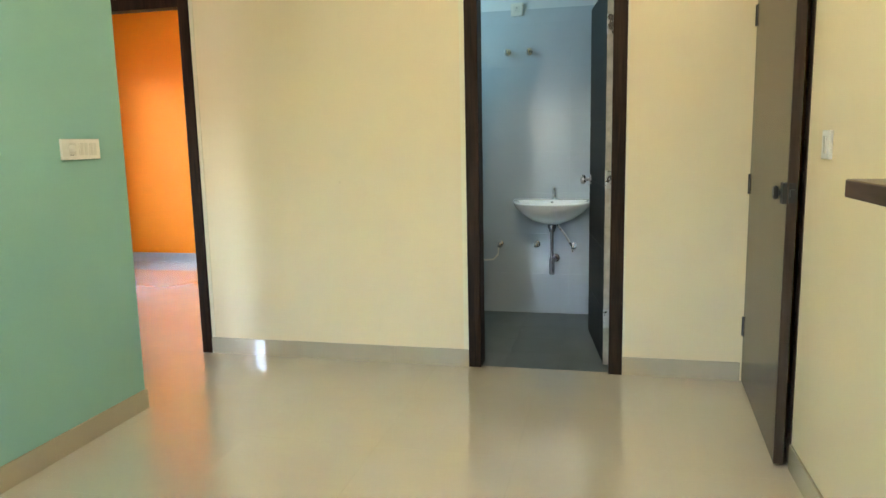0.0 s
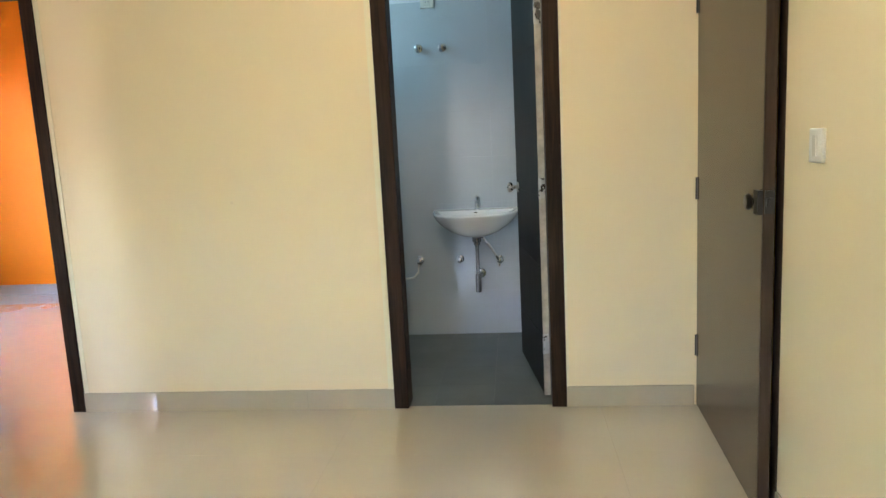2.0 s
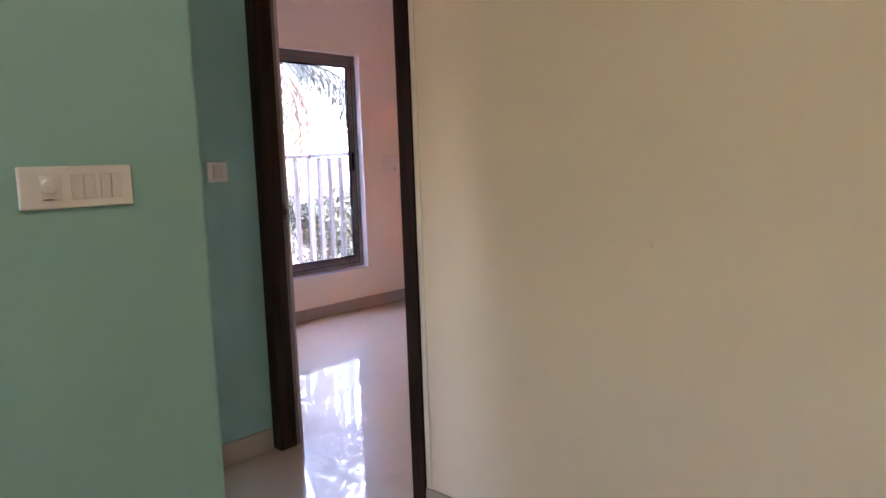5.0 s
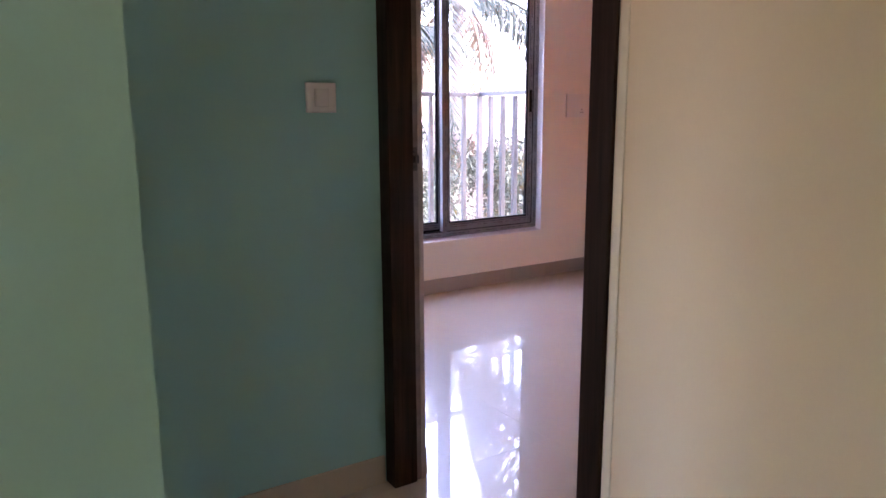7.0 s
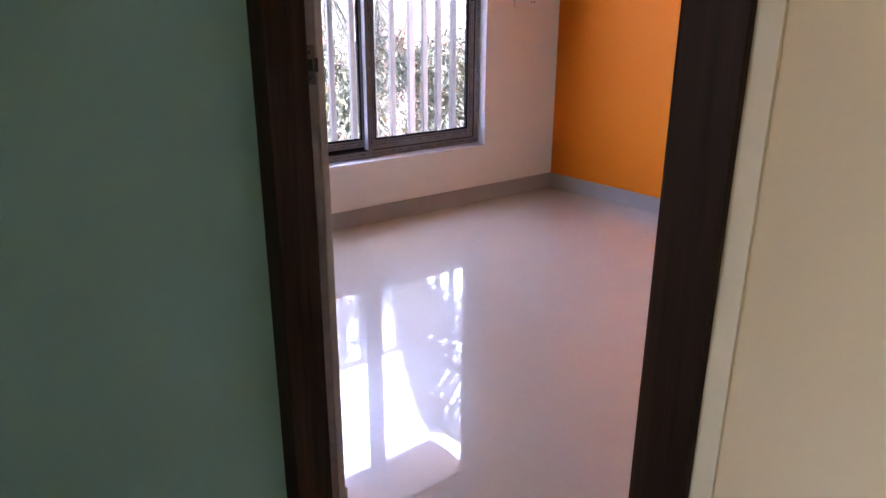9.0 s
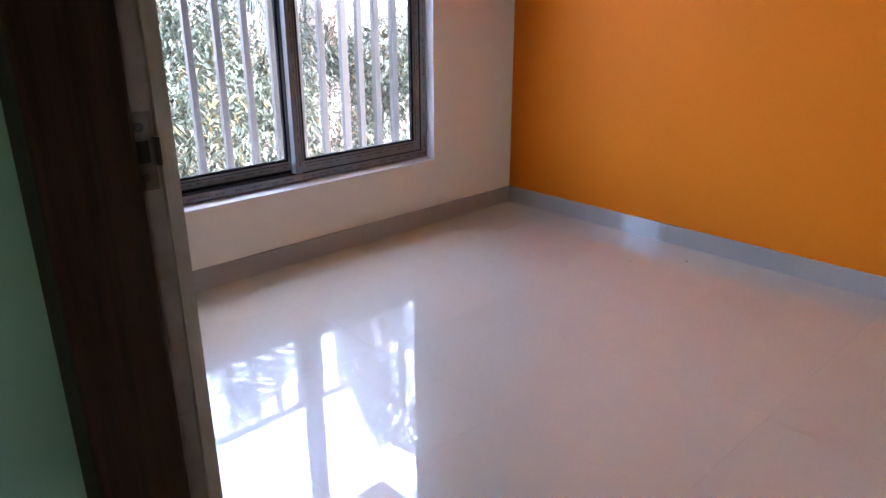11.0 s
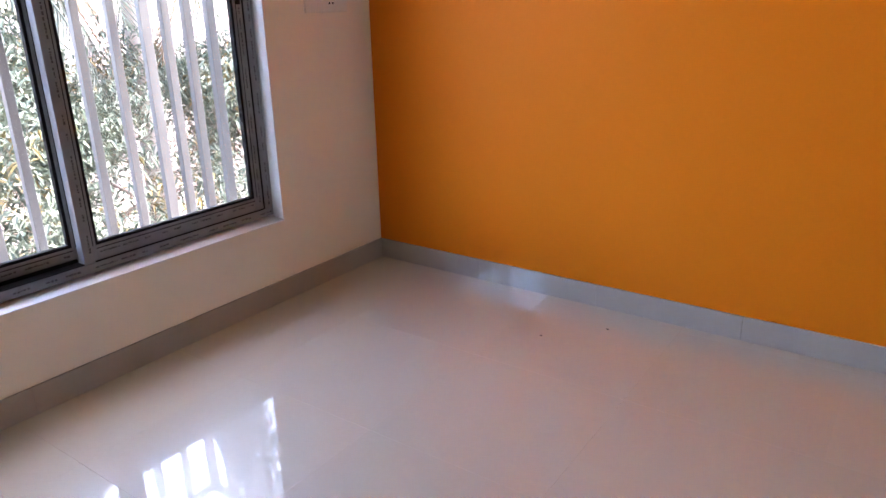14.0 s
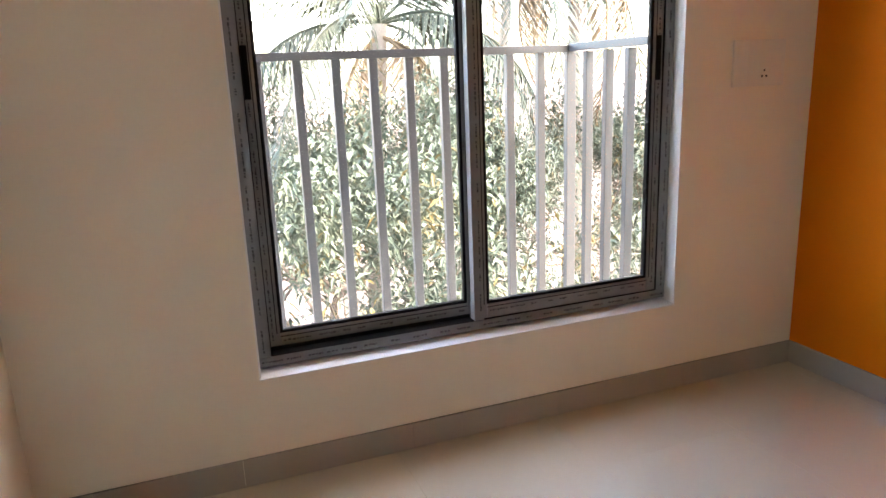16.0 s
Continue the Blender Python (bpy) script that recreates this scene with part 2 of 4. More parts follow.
def tube(points, radii, n=8):
    """A round bar along points; radii one number or one for each point."""
    bm = bmesh.new()
    pts = [Vector(p) for p in points]
    if not isinstance(radii, (list, tuple)):
        radii = [radii] * len(pts)
    rings = []
    for i, p in enumerate(pts):
        d = (pts[min(i + 1, len(pts) - 1)] - pts[max(i - 1, 0)]).normalized()
        s = d.cross(Vector((0.31, 0.17, 0.93)))
        s = s.normalized() if s.length > 1e-3 else Vector((1, 0, 0))
        u = d.cross(s).normalized()
        rings.append([bm.verts.new(p + radii[i] * (s * math.cos(2 * math.pi * k / n) + u * math.sin(2 * math.pi * k / n))) for k in range(n)])
    for a, b in zip(rings, rings[1:]):
        for k in range(n):
            bm.faces.new((a[k], a[(k + 1) % n], b[(k + 1) % n], b[k]))
    bm.faces.new(rings[0][::-1])
    bm.faces.new(rings[-1])
    bmesh.ops.recalc_face_normals(bm, faces=bm.faces[:])
    return bm


def moved(bm, m):
    bm.transform(m)
    return bm


def mesh_of(name, bm, material, smooth=False):
    me = bpy.data.meshes.new(name)
    bm.to_mesh(me)
    bm.free()
    me.materials.append(material)
    if smooth:
        me.shade_smooth()
        me.set_sharp_from_angle(angle=radians(40))
    return me


def part(name, bm, material, parent, label="", smooth=False):
    ob = new(name, mesh_of(name, bm, material, smooth))
    ob.parent = parent
    return tagged(ob, label)


def thing(name, label, category, at=None, group="", kind=""):
    ob = new(name)
    ob.empty_display_size = 0.05
    if at is not None:
        ob.matrix_world = at
    return tagged(ob, label, category, group, kind)


def structure(name, bm, material, label, category):
    return tagged(new(name, mesh_of(name, bm, material)), label, category, kind="structure")


CEIL = 3.10
HEAD = 2.17

# ---- the rooms ----
T = 0.12
wall_north = structure("wall_north", boxes(
    (0.0, 1.646, 0, T, 0, CEIL), (2.499, 3.23, 0, T, 0, CEIL), (1.646, 2.499, 0, T, HEAD, CEIL), (-1.0, 0.0, 0, T, HEAD, CEIL)),
    CREAM, "smooth cream painted wall with two doorways", "wall")
wall_bed_south = structure("wall_bedroom_south", box(-3.30, -1.0, 0, T, 0, CEIL), IVORY, "ivory painted bedroom wall beside the door", "wall")
wall_foyer = structure("wall_foyer_green", box(-1.12, -1.0, -1.05, 0, 0, CEIL), GREEN, "sage green wall of the small foyer", "wall")
wall_green = structure("wall_green", boxes((0.06, 0.182, -7.12, -0.918, 0, CEIL), (-0.05, 0.06, -1.05, -0.918, 0, CEIL), (-1.0, -0.05, -1.05, -0.918, HEAD, CEIL)),
                       GREEN, "sage green painted wall ending at an outer corner", "wall")
wall_east = structure("wall_east", boxes((3.118, 3.23, -7.12, -1.02, 0, CEIL), (3.118, 3.23, -0.02, 0, 0, CEIL), (3.118, 3.23, -1.02, -0.02, HEAD, CEIL)),
                      CREAM, "smooth cream painted wall with a door and shelf", "wall")
# unseen box added behind the door to stop sky light leaking in
wall_light_block = structure("wall_light_block", boxes((4.3, 4.42, -1.4, 0.12, 0, CEIL), (3.23, 4.3, -1.4, -1.28, 0, CEIL), (3.23, 4.3, 0.0, 0.12, 0, CEIL)),
                       CREAM, "unseen cream box behind the brown door, keeps sky light out", "wall")
# unseen back wall; its window is added to let light into the hall
wall_south = structure("wall_south", boxes((0.182, 0.3, -7.12, -7.0, 0, CEIL), (1.1, 3.118, -7.12, -7.0, 0, CEIL), (0.3, 1.1, -7.12, -7.0, 0, 0.85), (0.3, 1.1, -7.12, -7.0, 2.05, CEIL)),
                       CREAM, "unseen plain cream wall with a window opening added for light", "wall")
# second room, seen only as light through its doorway; terracotta tints that light
wall_two = structure("wall_room_two", boxes(
    (-3.30, -2.08, -4.30, -4.15, 0, CEIL), (-1.15, 0.06, -4.30, -4.15, 0, CEIL), (-2.08, -1.15, -4.30, -4.15, 0, 0.95), (-2.08, -1.15, -4.30, -4.15, 1.75, CEIL),
    (-3.30, -3.12, -4.15, -1.05, 0, CEIL), (-3.30, -1.12, -1.05, -0.918, 0, CEIL)), PEACH, "unseen second-room walls, terracotta chosen to tint the doorway's light", "wall")
# bedroom
WX, Y0, Y1, Z0, Z1 = -3.132, 0.817, 2.484, 0.370, 2.300
wall_window = structure("wall_bedroom_window", boxes(
    (WX - 0.17, WX, T, Y0, 0, CEIL), (WX - 0.17, WX, Y1, 3.25, 0, CEIL), (WX - 0.17, WX, Y0, Y1, 0, Z0), (WX - 0.17, WX, Y0, Y1, Z1, CEIL)),
    IVORY, "ivory bedroom wall with a low sliding window", "wall")
wall_orange = structure("wall_orange", box(WX, 0.42, 3.134, 3.25, 0, CEIL), ORANGE, "bright orange painted feature wall", "wall")
wall_bed_east = structure("wall_bedroom_east", box(0.30, 0.42, T, 3.134, 0, CEIL), IVORY, "plain ivory bedroom wall", "wall")
# bathroom: tiled to door height, painted above
wall_bath = structure("wall_bath", boxes(
    (0.83, 3.23, 1.345, 1.46, 0, CEIL), (3.08, 3.23, T, 1.345, 0, CEIL),
    (0.83, 0.94, T, 0.5, 0, CEIL), (0.83, 0.94, 0.85, 1.345, 0, CEIL), (0.83, 0.94, 0.5, 0.85, 0, 2.1), (0.83, 0.94, 0.5, 0.85, 2.45, CEIL)),
    mat("pale_blue_white_bath_paint", (0.70, 0.73, 0.75), 0.6, vary=0.03), "bathroom wall, painted above the tiling", "wall")
wall_bath_near = structure("wall_bath_near", boxes((0.94, 1.646, T, T + 0.01, 0, CEIL), (2.499, 3.08, T, T + 0.01, 0, CEIL)), BATH_WALL, "grey tiled inner side of the bathroom wall", "wall")
ceiling = structure("ceiling", box(-3.30, 4.42, -7.12, 3.25, CEIL, CEIL + 0.14), WHITE, "plain white ceiling", "ceiling")
floor = structure("floor", boxes((-3.30, 4.42, -7.12, 3.25, -0.14, -0.004)), GROUT, "floor of polished cream tiles", "floor")

# plaster fillets beside the door frames
for x0, x1 in ((0.0, 0.024), (1.617, 1.646), (2.499, 2.512)):
    structure("trim", box(x0, x1, -0.004, 0.0, 0.1, HEAD), mat("pale_plaster_fillet", (0.80, 0.74, 0.53), 0.5, vary=0.05, scale=9), "thin pale plaster fillet beside a door frame", "trim")


# ---- skirtings, in tile lengths ----
def skirting(name, material, a, b, n, label, t=0.010, h=0.1, step=0.6):
    """Skirting from a to b on the floor; n: the way it faces."""
    a, b, n = Vector(a), Vector(b), Vector(n)
    length, way = (b - a).length, (b - a).normalized()
    top = thing(name, label, "baseboard", kind="structure")
    s = 0.0
    while s < length - 1e-4:
        e = min(s + step, length)
        p, q = a + way * (s + 0.0006), a + way * (e - 0.0006)
        bm = bmesh.new()
        lo, hi = [], []
        for u in (p, q, q + n * t, p + n * t):
            lo.append(bm.verts.new((u.x, u.y, 0.0)))
            hi.append(bm.verts.new((u.x, u.y, h)))
        bm.faces.new(lo)
        bm.faces.new(hi)
        for i in range(4):
            bm.faces.new((lo[i], lo[(i + 1) % 4], hi[(i + 1) % 4], hi[i]))
        bmesh.ops.recalc_face_normals(bm, faces=bm.faces[:])
        bmesh.ops.bevel(bm, geom=[e2 for e2 in bm.edges if e2.verts[0].co.z > 0.05 and e2.verts[1].co.z > 0.05], offset=0.0015, segments=1, affect="EDGES")
        part("tile", bm, material, top)
        s = e
    return top


TAN = "tan polished tile skirting along the wall"
GREY = "grey polished tile skirting along the wall"
skirting("baseboard_north", SKIRT_TAN, (0.0, 0, 0), (1.646, 0, 0), (0, -1, 0), TAN)
skirting("baseboard_north_east", SKIRT_TAN, (2.499, 0, 0), (3.102, 0, 0), (0, -1, 0), TAN)
skirting("baseboard_east", SKIRT_TAN, (3.118, -1.03, 0), (3.118, -7.0, 0), (-1, 0, 0), TAN)
skirting("baseboard_green", SKIRT_TAN, (0.182, -0.918, 0), (0.182, -7.0, 0), (1, 0, 0), TAN)
skirting("baseboard_green_end", SKIRT_TAN, (-0.05, -0.918, 0), (0.192, -0.918, 0), (0, 1, 0), TAN)
skirting("baseboard_foyer", SKIRT_TAN, (-1.0, -0.02, 0), (-1.0, -0.918, 0), (1, 0, 0), TAN)
skirting("baseboard_window_wall", SKIRT_GREY, (WX, 3.134, 0), (WX, T, 0), (1, 0, 0), GREY)
skirting("baseboard_orange", SKIRT_GREY, (WX + 0.01, 3.134, 0), (0.30, 3.134, 0), (0, -1, 0), GREY)
skirting("baseboard_bed_east", SKIRT_GREY, (0.30, 3.12, 0), (0.30, T, 0), (-1, 0, 0), GREY)
skirting("baseboard_bed_south", SKIRT_TAN, (-0.962, T, 0), (-3.118, T, 0), (0, 1, 0), "tan tile skirting beside the doorway")


# ---- doors ----
def door_frame(name, x0, x1, y0, y1, label, parent_y=0.0, jamb=0.072):
    """A dark timber frame with two jambs, a head and a pale rebate."""
    top = thing(name, label, "door frame", pose(x0, parent_y, 0), kind="structure")
    w = x1 - x0
    for a, b, nm in ((0, jamb, "jamb"), (w - jamb, w, "jamb")):
        part(nm, box(a, b, y0, y1, 0, HEAD, 0.004), FRAME_WOOD, top)
    part("head", box(jamb, w - jamb, y0, y1, 2.10, HEAD, 0.004), FRAME_WOOD, top)
    return top


door_1 = door_frame("door_1", -1.0, 0.0, -0.014, 0.074, "dark brown timber frame of an open bedroom doorway", jamb=0.066)
part("rebate", box(0.002, 0.054, 0.070, 0.098, 0, HEAD, 0.002), REBATE, door_1, "pale scuffed rebate with a worn strike plate, shade in its colour")
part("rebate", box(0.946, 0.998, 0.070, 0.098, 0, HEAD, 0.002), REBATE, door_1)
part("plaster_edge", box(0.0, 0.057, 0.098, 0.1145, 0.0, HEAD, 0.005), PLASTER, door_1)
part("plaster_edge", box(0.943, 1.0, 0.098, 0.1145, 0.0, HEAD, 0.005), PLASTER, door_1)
# strike plate, its dark mortise and the bent lip
plate = part("strike_plate", boxes((0.054, 0.0565, 0.071, 0.093, 1.123, 1.150), (0.054, 0.0565, 0.071, 0.093, 1.075, 1.101), (0.054, 0.0565, 0.089, 0.093, 1.101, 1.123)), WORN, door_1, "dirty worn steel strike plate")
part("mortise", box(0.0535, 0.0552, 0.072, 0.089, 1.100, 1.124), HOLE, plate)
part("lip", moved(box(0.054, 0.064, 0.0925, 0.0965, 1.099, 1.126, 0.001), Matrix.Identity(4)), DARK_METAL, plate)
for z in (1.136, 1.088):
    part("screw", moved(lathe([(0.0045, 0), (0.0045, 0.0012), (0.003, 0.0018)], 12, "X"), Matrix.Translation((0.0565, 0.081, z))), DARK_METAL, plate)

door_2 = door_frame("door_2", 1.646, 2.499, -0.014, 0.118, "dark brown timber frame of the bathroom doorway")
# bathroom leaf, open inwards
leaf = thing("bathroom_door", "dark charcoal-brown door leaf standing open into the bathroom", "door", Matrix.Translation((2.431, 0.124, 0.012)) @ pose(0, 0, 0, 0, 0, 98.0))
LW = 0.738
part("core", box(0.002, LW, 0.002, 0.030, 0, 2.075), BATH_DOOR, leaf)
zs = [0.0, 0.30, 0.66, 1.01, 1.37, 1.73, 2.075]
for a, b in zip(zs, zs[1:]):
    part("panel", box(0.0, LW, 0.030, 0.034, a + 0.002, b - 0.002, 0.0012, 1), BATH_DOOR, leaf)
part("lipping", box(-0.006, 0.002, 0.0, 0.036, 0, 2.075, 0.001, 1), RAW_EDGE, leaf, "pale unpainted hinge edge")
for z in (0.22, 1.0, 1.82):
    h = part("hinge", box(-0.010, -0.006, 0.006, 0.034, z, z + 0.10, 0.001, 1), STEEL, leaf)
    part("knuckle", moved(lathe([(0.006, 0), (0.006, 0.1)], 12), Matrix.Translation((-0.012, 0.034, z))), STEEL, h)
knob = part("knob", moved(lathe([(0.030, 0), (0.031, 0.005), (0.012, 0.010), (0.011, 0.030), (0.026, 0.036), (0.031, 0.048), (0.027, 0.060), (0.012, 0.064)], 24, "Y"),
            Matrix.Translation((LW - 0.06, 0.034, 1.015)) @ pose(0, 0, 0, 0, 0, 180)), STEEL, leaf, "round brushed steel knob", True)
part("keyhole", moved(lathe([(0.006, 0), (0.006, 0.001)], 12, "Y"), Matrix.Translation((LW - 0.06, 0.0978, 1.015)) @ pose(0, 0, 0, 0, 0, 180)), DARK_METAL, knob)

# brown door in the east wall, ajar
frame_3 = thing("door_3", "dark timber frame in the east wall", "door frame", pose(3.118, -0.02, 0), kind="structure")
part("jamb", box(-0.002, 0.118, -1.0, -0.94, 0, HEAD, 0.003), DOOR_EDGE, frame_3)
part("jamb", box(0.034, 0.118, -0.05, 0.0, 0, HEAD, 0.003), DOOR_EDGE, frame_3)
part("head", box(0.034, 0.118, -0.94, -0.05, 2.12, HEAD, 0.003), DOOR_EDGE, frame_3)
leaf3 = thing("wooden_door", "brown wood-grain laminate door with a knob lock, slightly ajar", "door", Matrix.Translation((3.142, -0.024, 0.012)) @ pose(0, 0, 0, 0, 0, -3.0))
part("face", box(-0.034, -0.028, -0.990, 0.0, 0, 2.10, 0.001, 1), DOOR_WOOD, leaf3)
part("core", box(-0.028, 0.0, -0.990, 0.0, 0, 2.10), DOOR_EDGE, leaf3)
part("edge_lipping", box(-0.034, 0.002, -1.000, -0.990, 0, 2.10, 0.0015, 1), DOOR_EDGE, leaf3, "dark brown edge of the leaf")
for z in (0.24, 0.98, 1.80):
    h = part("hinge", box(-0.037, -0.034, -0.022, -0.002, z, z + 0.10, 0.001, 1), DARK_METAL, leaf3)
    part("knuckle", moved(lathe([(0.006, 0), (0.006, 0.1)], 12), Matrix.Translation((-0.036, 0.004, z))), DARK_METAL, h)
rim = part("lock_plate", boxes((-0.030, 0.0, -1.003, -1.000, 1.022, 1.096)), DARK_METAL, leaf3, "dark lock plate on the door's edge")
part("latch", box(-0.026, -0.008, -1.015, -1.003, 1.045, 1.072, 0.002), DARK_METAL, rim)
kb = part("knob", moved(lathe([(0.032, 0), (0.032, 0.006), (0.013, 0.012), (0.012, 0.018), (0.024, 0.022), (0.027, 0.030), (0.020, 0.038)], 24, "X"),
          Matrix.Translation((-0.036, -0.944, 1.057)) @ pose(0, 0, 0, 0, 0, 180)), DARK_METAL, leaf3, "dark metal round knob", True)
part("lock_box", box(-0.050, -0.034, -0.999, -0.950, 1.018, 1.096, 0.003), DARK_METAL, leaf3, "dark rim lock box")
part("back_plate", box(-0.036, -0.034, -0.950, -0.915, 1.022, 1.092, 0.001, 1), STEEL, leaf3)

# frame of the second room's doorway
door_4 = thing("door_4", "dark timber frame of the second room's doorway", "door frame", pose(-1.0, -1.05, 0), kind="structure")
part("jamb", box(0.0, 0.07, -0.002, 0.13, 0, HEAD, 0.004), FRAME_WOOD, door_4)
part("jamb", box(0.876, 0.95, -0.002, 0.13, 0, HEAD, 0.004), FRAME_WOOD, door_4)
part("head", box(0.07, 0.876, -0.002, 0.13, 2.10, HEAD, 0.004), FRAME_WOOD, door_4)


# ---- bedroom window ----
win = thing("window_1", "grey aluminium sliding window with scuffed printed film", "window", pose(WX, Y0, Z0), kind="structure")
W, H = Y1 - Y0, Z1 - Z0
bm = box(-0.168, 0.005, 0.0, W, -0.001, 0.018)
for v in bm.verts:
    if v.co.z > 0.01 and v.co.x > 0:
        v.co.z = 0.003   # the sill falls towards the room
part("window_sill", bm, SILL, win, "white plastered sloping sill")
part("reveal", box(-0.168, 0.003, W - 0.006, W, 0.006, H, 0.002), SILL, win, "white plastered reveal")
part("reveal", box(-0.168, 0.003, 0.0, 0.006, 0.006, H, 0.002), SILL, win)
part("reveal", box(-0.168, 0.003, 0.006, W - 0.006, H - 0.006, H, 0.002), SILL, win)
FX0, FX1 = -0.155, -0.055   # depth of the outer frame
b, zb = 0.008, 0.0185   # frame's clearance at the sides and above the sill


def frame_member(parent, x0, x1, y0, y1, z0, z1, name):
    return part(name, box(x0, x1, y0, y1, z0, z1, 0.003), FILM, parent)


rng = random.Random(5)


def film_print(parent, x, a, c0, c1, upright, size=0.006):
    """Dashes of unreadable print along a film-covered bar."""
    bm = bmesh.new()
    s = c0 + 0.01
    while s < c1 - 0.02:
        for _ in range(rng.choice((3, 5, 8))):
            n = rng.choice((0.003, 0.005, 0.008, 0.012))
            off, half = a + rng.uniform(-0.001, 0.001), size * rng.uniform(0.35, 0.6)
            if s + n > c1 - 0.01:
                break
            if upright:
                add_box(bm, x, x + 0.0006, off - half, off + half, s, s + n)
            else:
                add_box(bm, x, x + 0.0006, s, s + n, off - half, off + half)
            s += n + rng.choice((0.002, 0.003, 0.005))
        s += rng.choice((0.012, 0.025, 0.05))
    part("film_print", bm, PRINT, parent)


fw = 0.042
fm = frame_member(win, FX0, FX1, b, W - b, zb, zb + 0.034, "bottom_track")
film_print(fm, FX1 + 0.0002, zb + 0.017, b, W - b, False)
fm = frame_member(win, FX0, FX1, b, W - b, H - b - 0.04, H - b, "top_track")
fm = frame_member(win, FX0, FX1, b, b + fw, zb + 0.034, H - b - 0.04, "side_track")
film_print(fm, FX1 + 0.0002, b + 0.020, 0.06, H - 0.06, True)
fm = frame_member(win, FX0, FX1, W - b - fw, W - b, zb + 0.034, H - b - 0.04, "side_track")
film_print(fm, FX1 + 0.0002, W - b - 0.020, 0.06, H - 0.06, True)


# dark seals between the frame and the inner sash
part("seal", box(-0.075, FX1 - 0.002, W - b - fw - 0.004, W - b - fw, zb + 0.036, H - b - 0.042), GASKET, win)
part("seal", box(-0.075, FX1 - 0.002, 0.84, W - b - fw - 0.004, zb + 0.034, zb + 0.0385), GASKET, win)
# black strips put shade where the frame steps back to the outer sash
part("shade_strip", box(-0.106, FX1 - 0.003, b + fw, b + fw + 0.003, zb + 0.036, H - b - 0.042), GASKET, win, "black strip holding the shade beside the outer sash")
part("shade_strip", box(-0.106, FX1 - 0.003, b + fw + 0.003, 0.80, zb + 0.034, zb + 0.037), GASKET, win)
part("track_strip", box(-0.107, -0.101, b + fw + 0.003, 0.80, zb + 0.037, zb + 0.050, 0.001, 1), GASKET, win, "black strip along the sliding track")


def sash(y0, y1, x0, x1, label, handle_left):
    """A sliding sash: four film-covered bars, black gaskets, one pane."""
    z0, z1, st, rail = zb + 0.030, H - b - 0.036, 0.052, 0.062
    s = thing("sash", label, "")
    s.parent = win
    s.name = "sash"
    for a, c in ((y0, y0 + st), (y1 - st, y1)):
        m = part("stile", box(x0, x1, a, c, z0, z1, 0.004), FILM, s)
        film_print(m, x1 + 0.0002, (a + c) / 2, z0 + 0.03, z1 - 0.03, True, 0.006)
    m = part("bottom_rail", box(x0, x1, y0 + st, y1 - st, z0, z0 + rail, 0.004), FILM, s)
    film_print(m, x1 + 0.0002, z0 + 0.036, y0 + st, y1 - st, False, 0.006)
    part("top_rail", box(x0, x1, y0 + st, y1 - st, z1 - rail, z1, 0.004), FILM, s)
    for a in (y0 + st * 0.78, y1 - st * 0.78):
        part("groove", box(x1, x1 + 0.0005, a - 0.0015, a + 0.0015, z0 + rail, z1 - rail), GASKET, s)
    part("groove", box(x1, x1 + 0.0005, y0 + st, y1 - st, z0 + rail * 0.80, z0 + rail * 0.80 + 0.003), GASKET, s)
    xm = (x0 + x1) / 2
    g = 0.011
    part("gasket", boxes((xm - 0.006, x1 - 0.004, y0 + st, y0 + st + g, z0 + rail, z1 - rail), (xm - 0.006, x1 - 0.004, y1 - st - g, y1 - st, z0 + rail, z1 - rail),
                         (xm - 0.006, x1 - 0.004, y0 + st + g, y1 - st - g, z0 + rail, z0 + rail + g), (xm - 0.006, x1 - 0.004, y0 + st + g, y1 - st - g, z1 - rail - g, z1 - rail)), GASKET, s)
    pane = part("pane", box(xm - 0.003, xm + 0.002, y0 + st + 0.001, y1 - st - 0.001, z0 + rail + 0.001, z1 - rail - 0.001), GLASS, s, "clear window glass")
    pane.visible_shadow = False
    hy = y0 + 0.026 if handle_left else y1 - 0.030
    part("pull", box(x1, x1 + 0.006, hy - 0.010, hy + 0.010, 0.90, 1.065, 0.003), GASKET, s, "black recessed pull")


mid = 0.826
sash(b + 0.034, mid + 0.020, -0.142, -0.108, "outer sliding sash", True)
sash(mid - 0.024, W - b - 0.036, -0.100, -0.062, "inner sliding sash", False)

# ---- outside the window: guard rail, ledge and sunshade ----
RX, RY1, RY0, RZ, BZ = -3.98, 2.50, 0.62, 1.437, -0.10
rail_thing = thing("guard_rail", "light grey painted steel guard rail round the window ledge", "railing", pose(RX, RY0, BZ))
L = RY1 - RY0
part("top_rail", box(-0.020, 0.020, 0.0, L + 0.02, RZ - BZ - 0.035, RZ - BZ, 0.003), RAIL, rail_thing)
part("bottom_rail", box(-0.018, 0.018, 0.0, L, 0.06, 0.09, 0.003), RAIL, rail_thing)
for yy, nm in ((L, 0), (0, 1)):
    part("side_top_rail", box(0.020, -3.294 - RX, yy - 0.02, yy + 0.02, RZ - BZ - 0.030, RZ - BZ + 0.005, 0.003), RAIL, rail_thing)
    part("side_bottom_rail", box(0.018, -3.294 - RX, yy - 0.018, yy + 0.018, 0.06, 0.09, 0.003), RAIL, rail_thing)
    for k in range(1, 4):
        part("side_baluster", box(k * 0.162 - 0.016, k * 0.162 + 0.016, yy - 0.020, yy + 0.020, 0.09, RZ - BZ - 0.035, 0.002, 1), RAIL, rail_thing)
k = 0
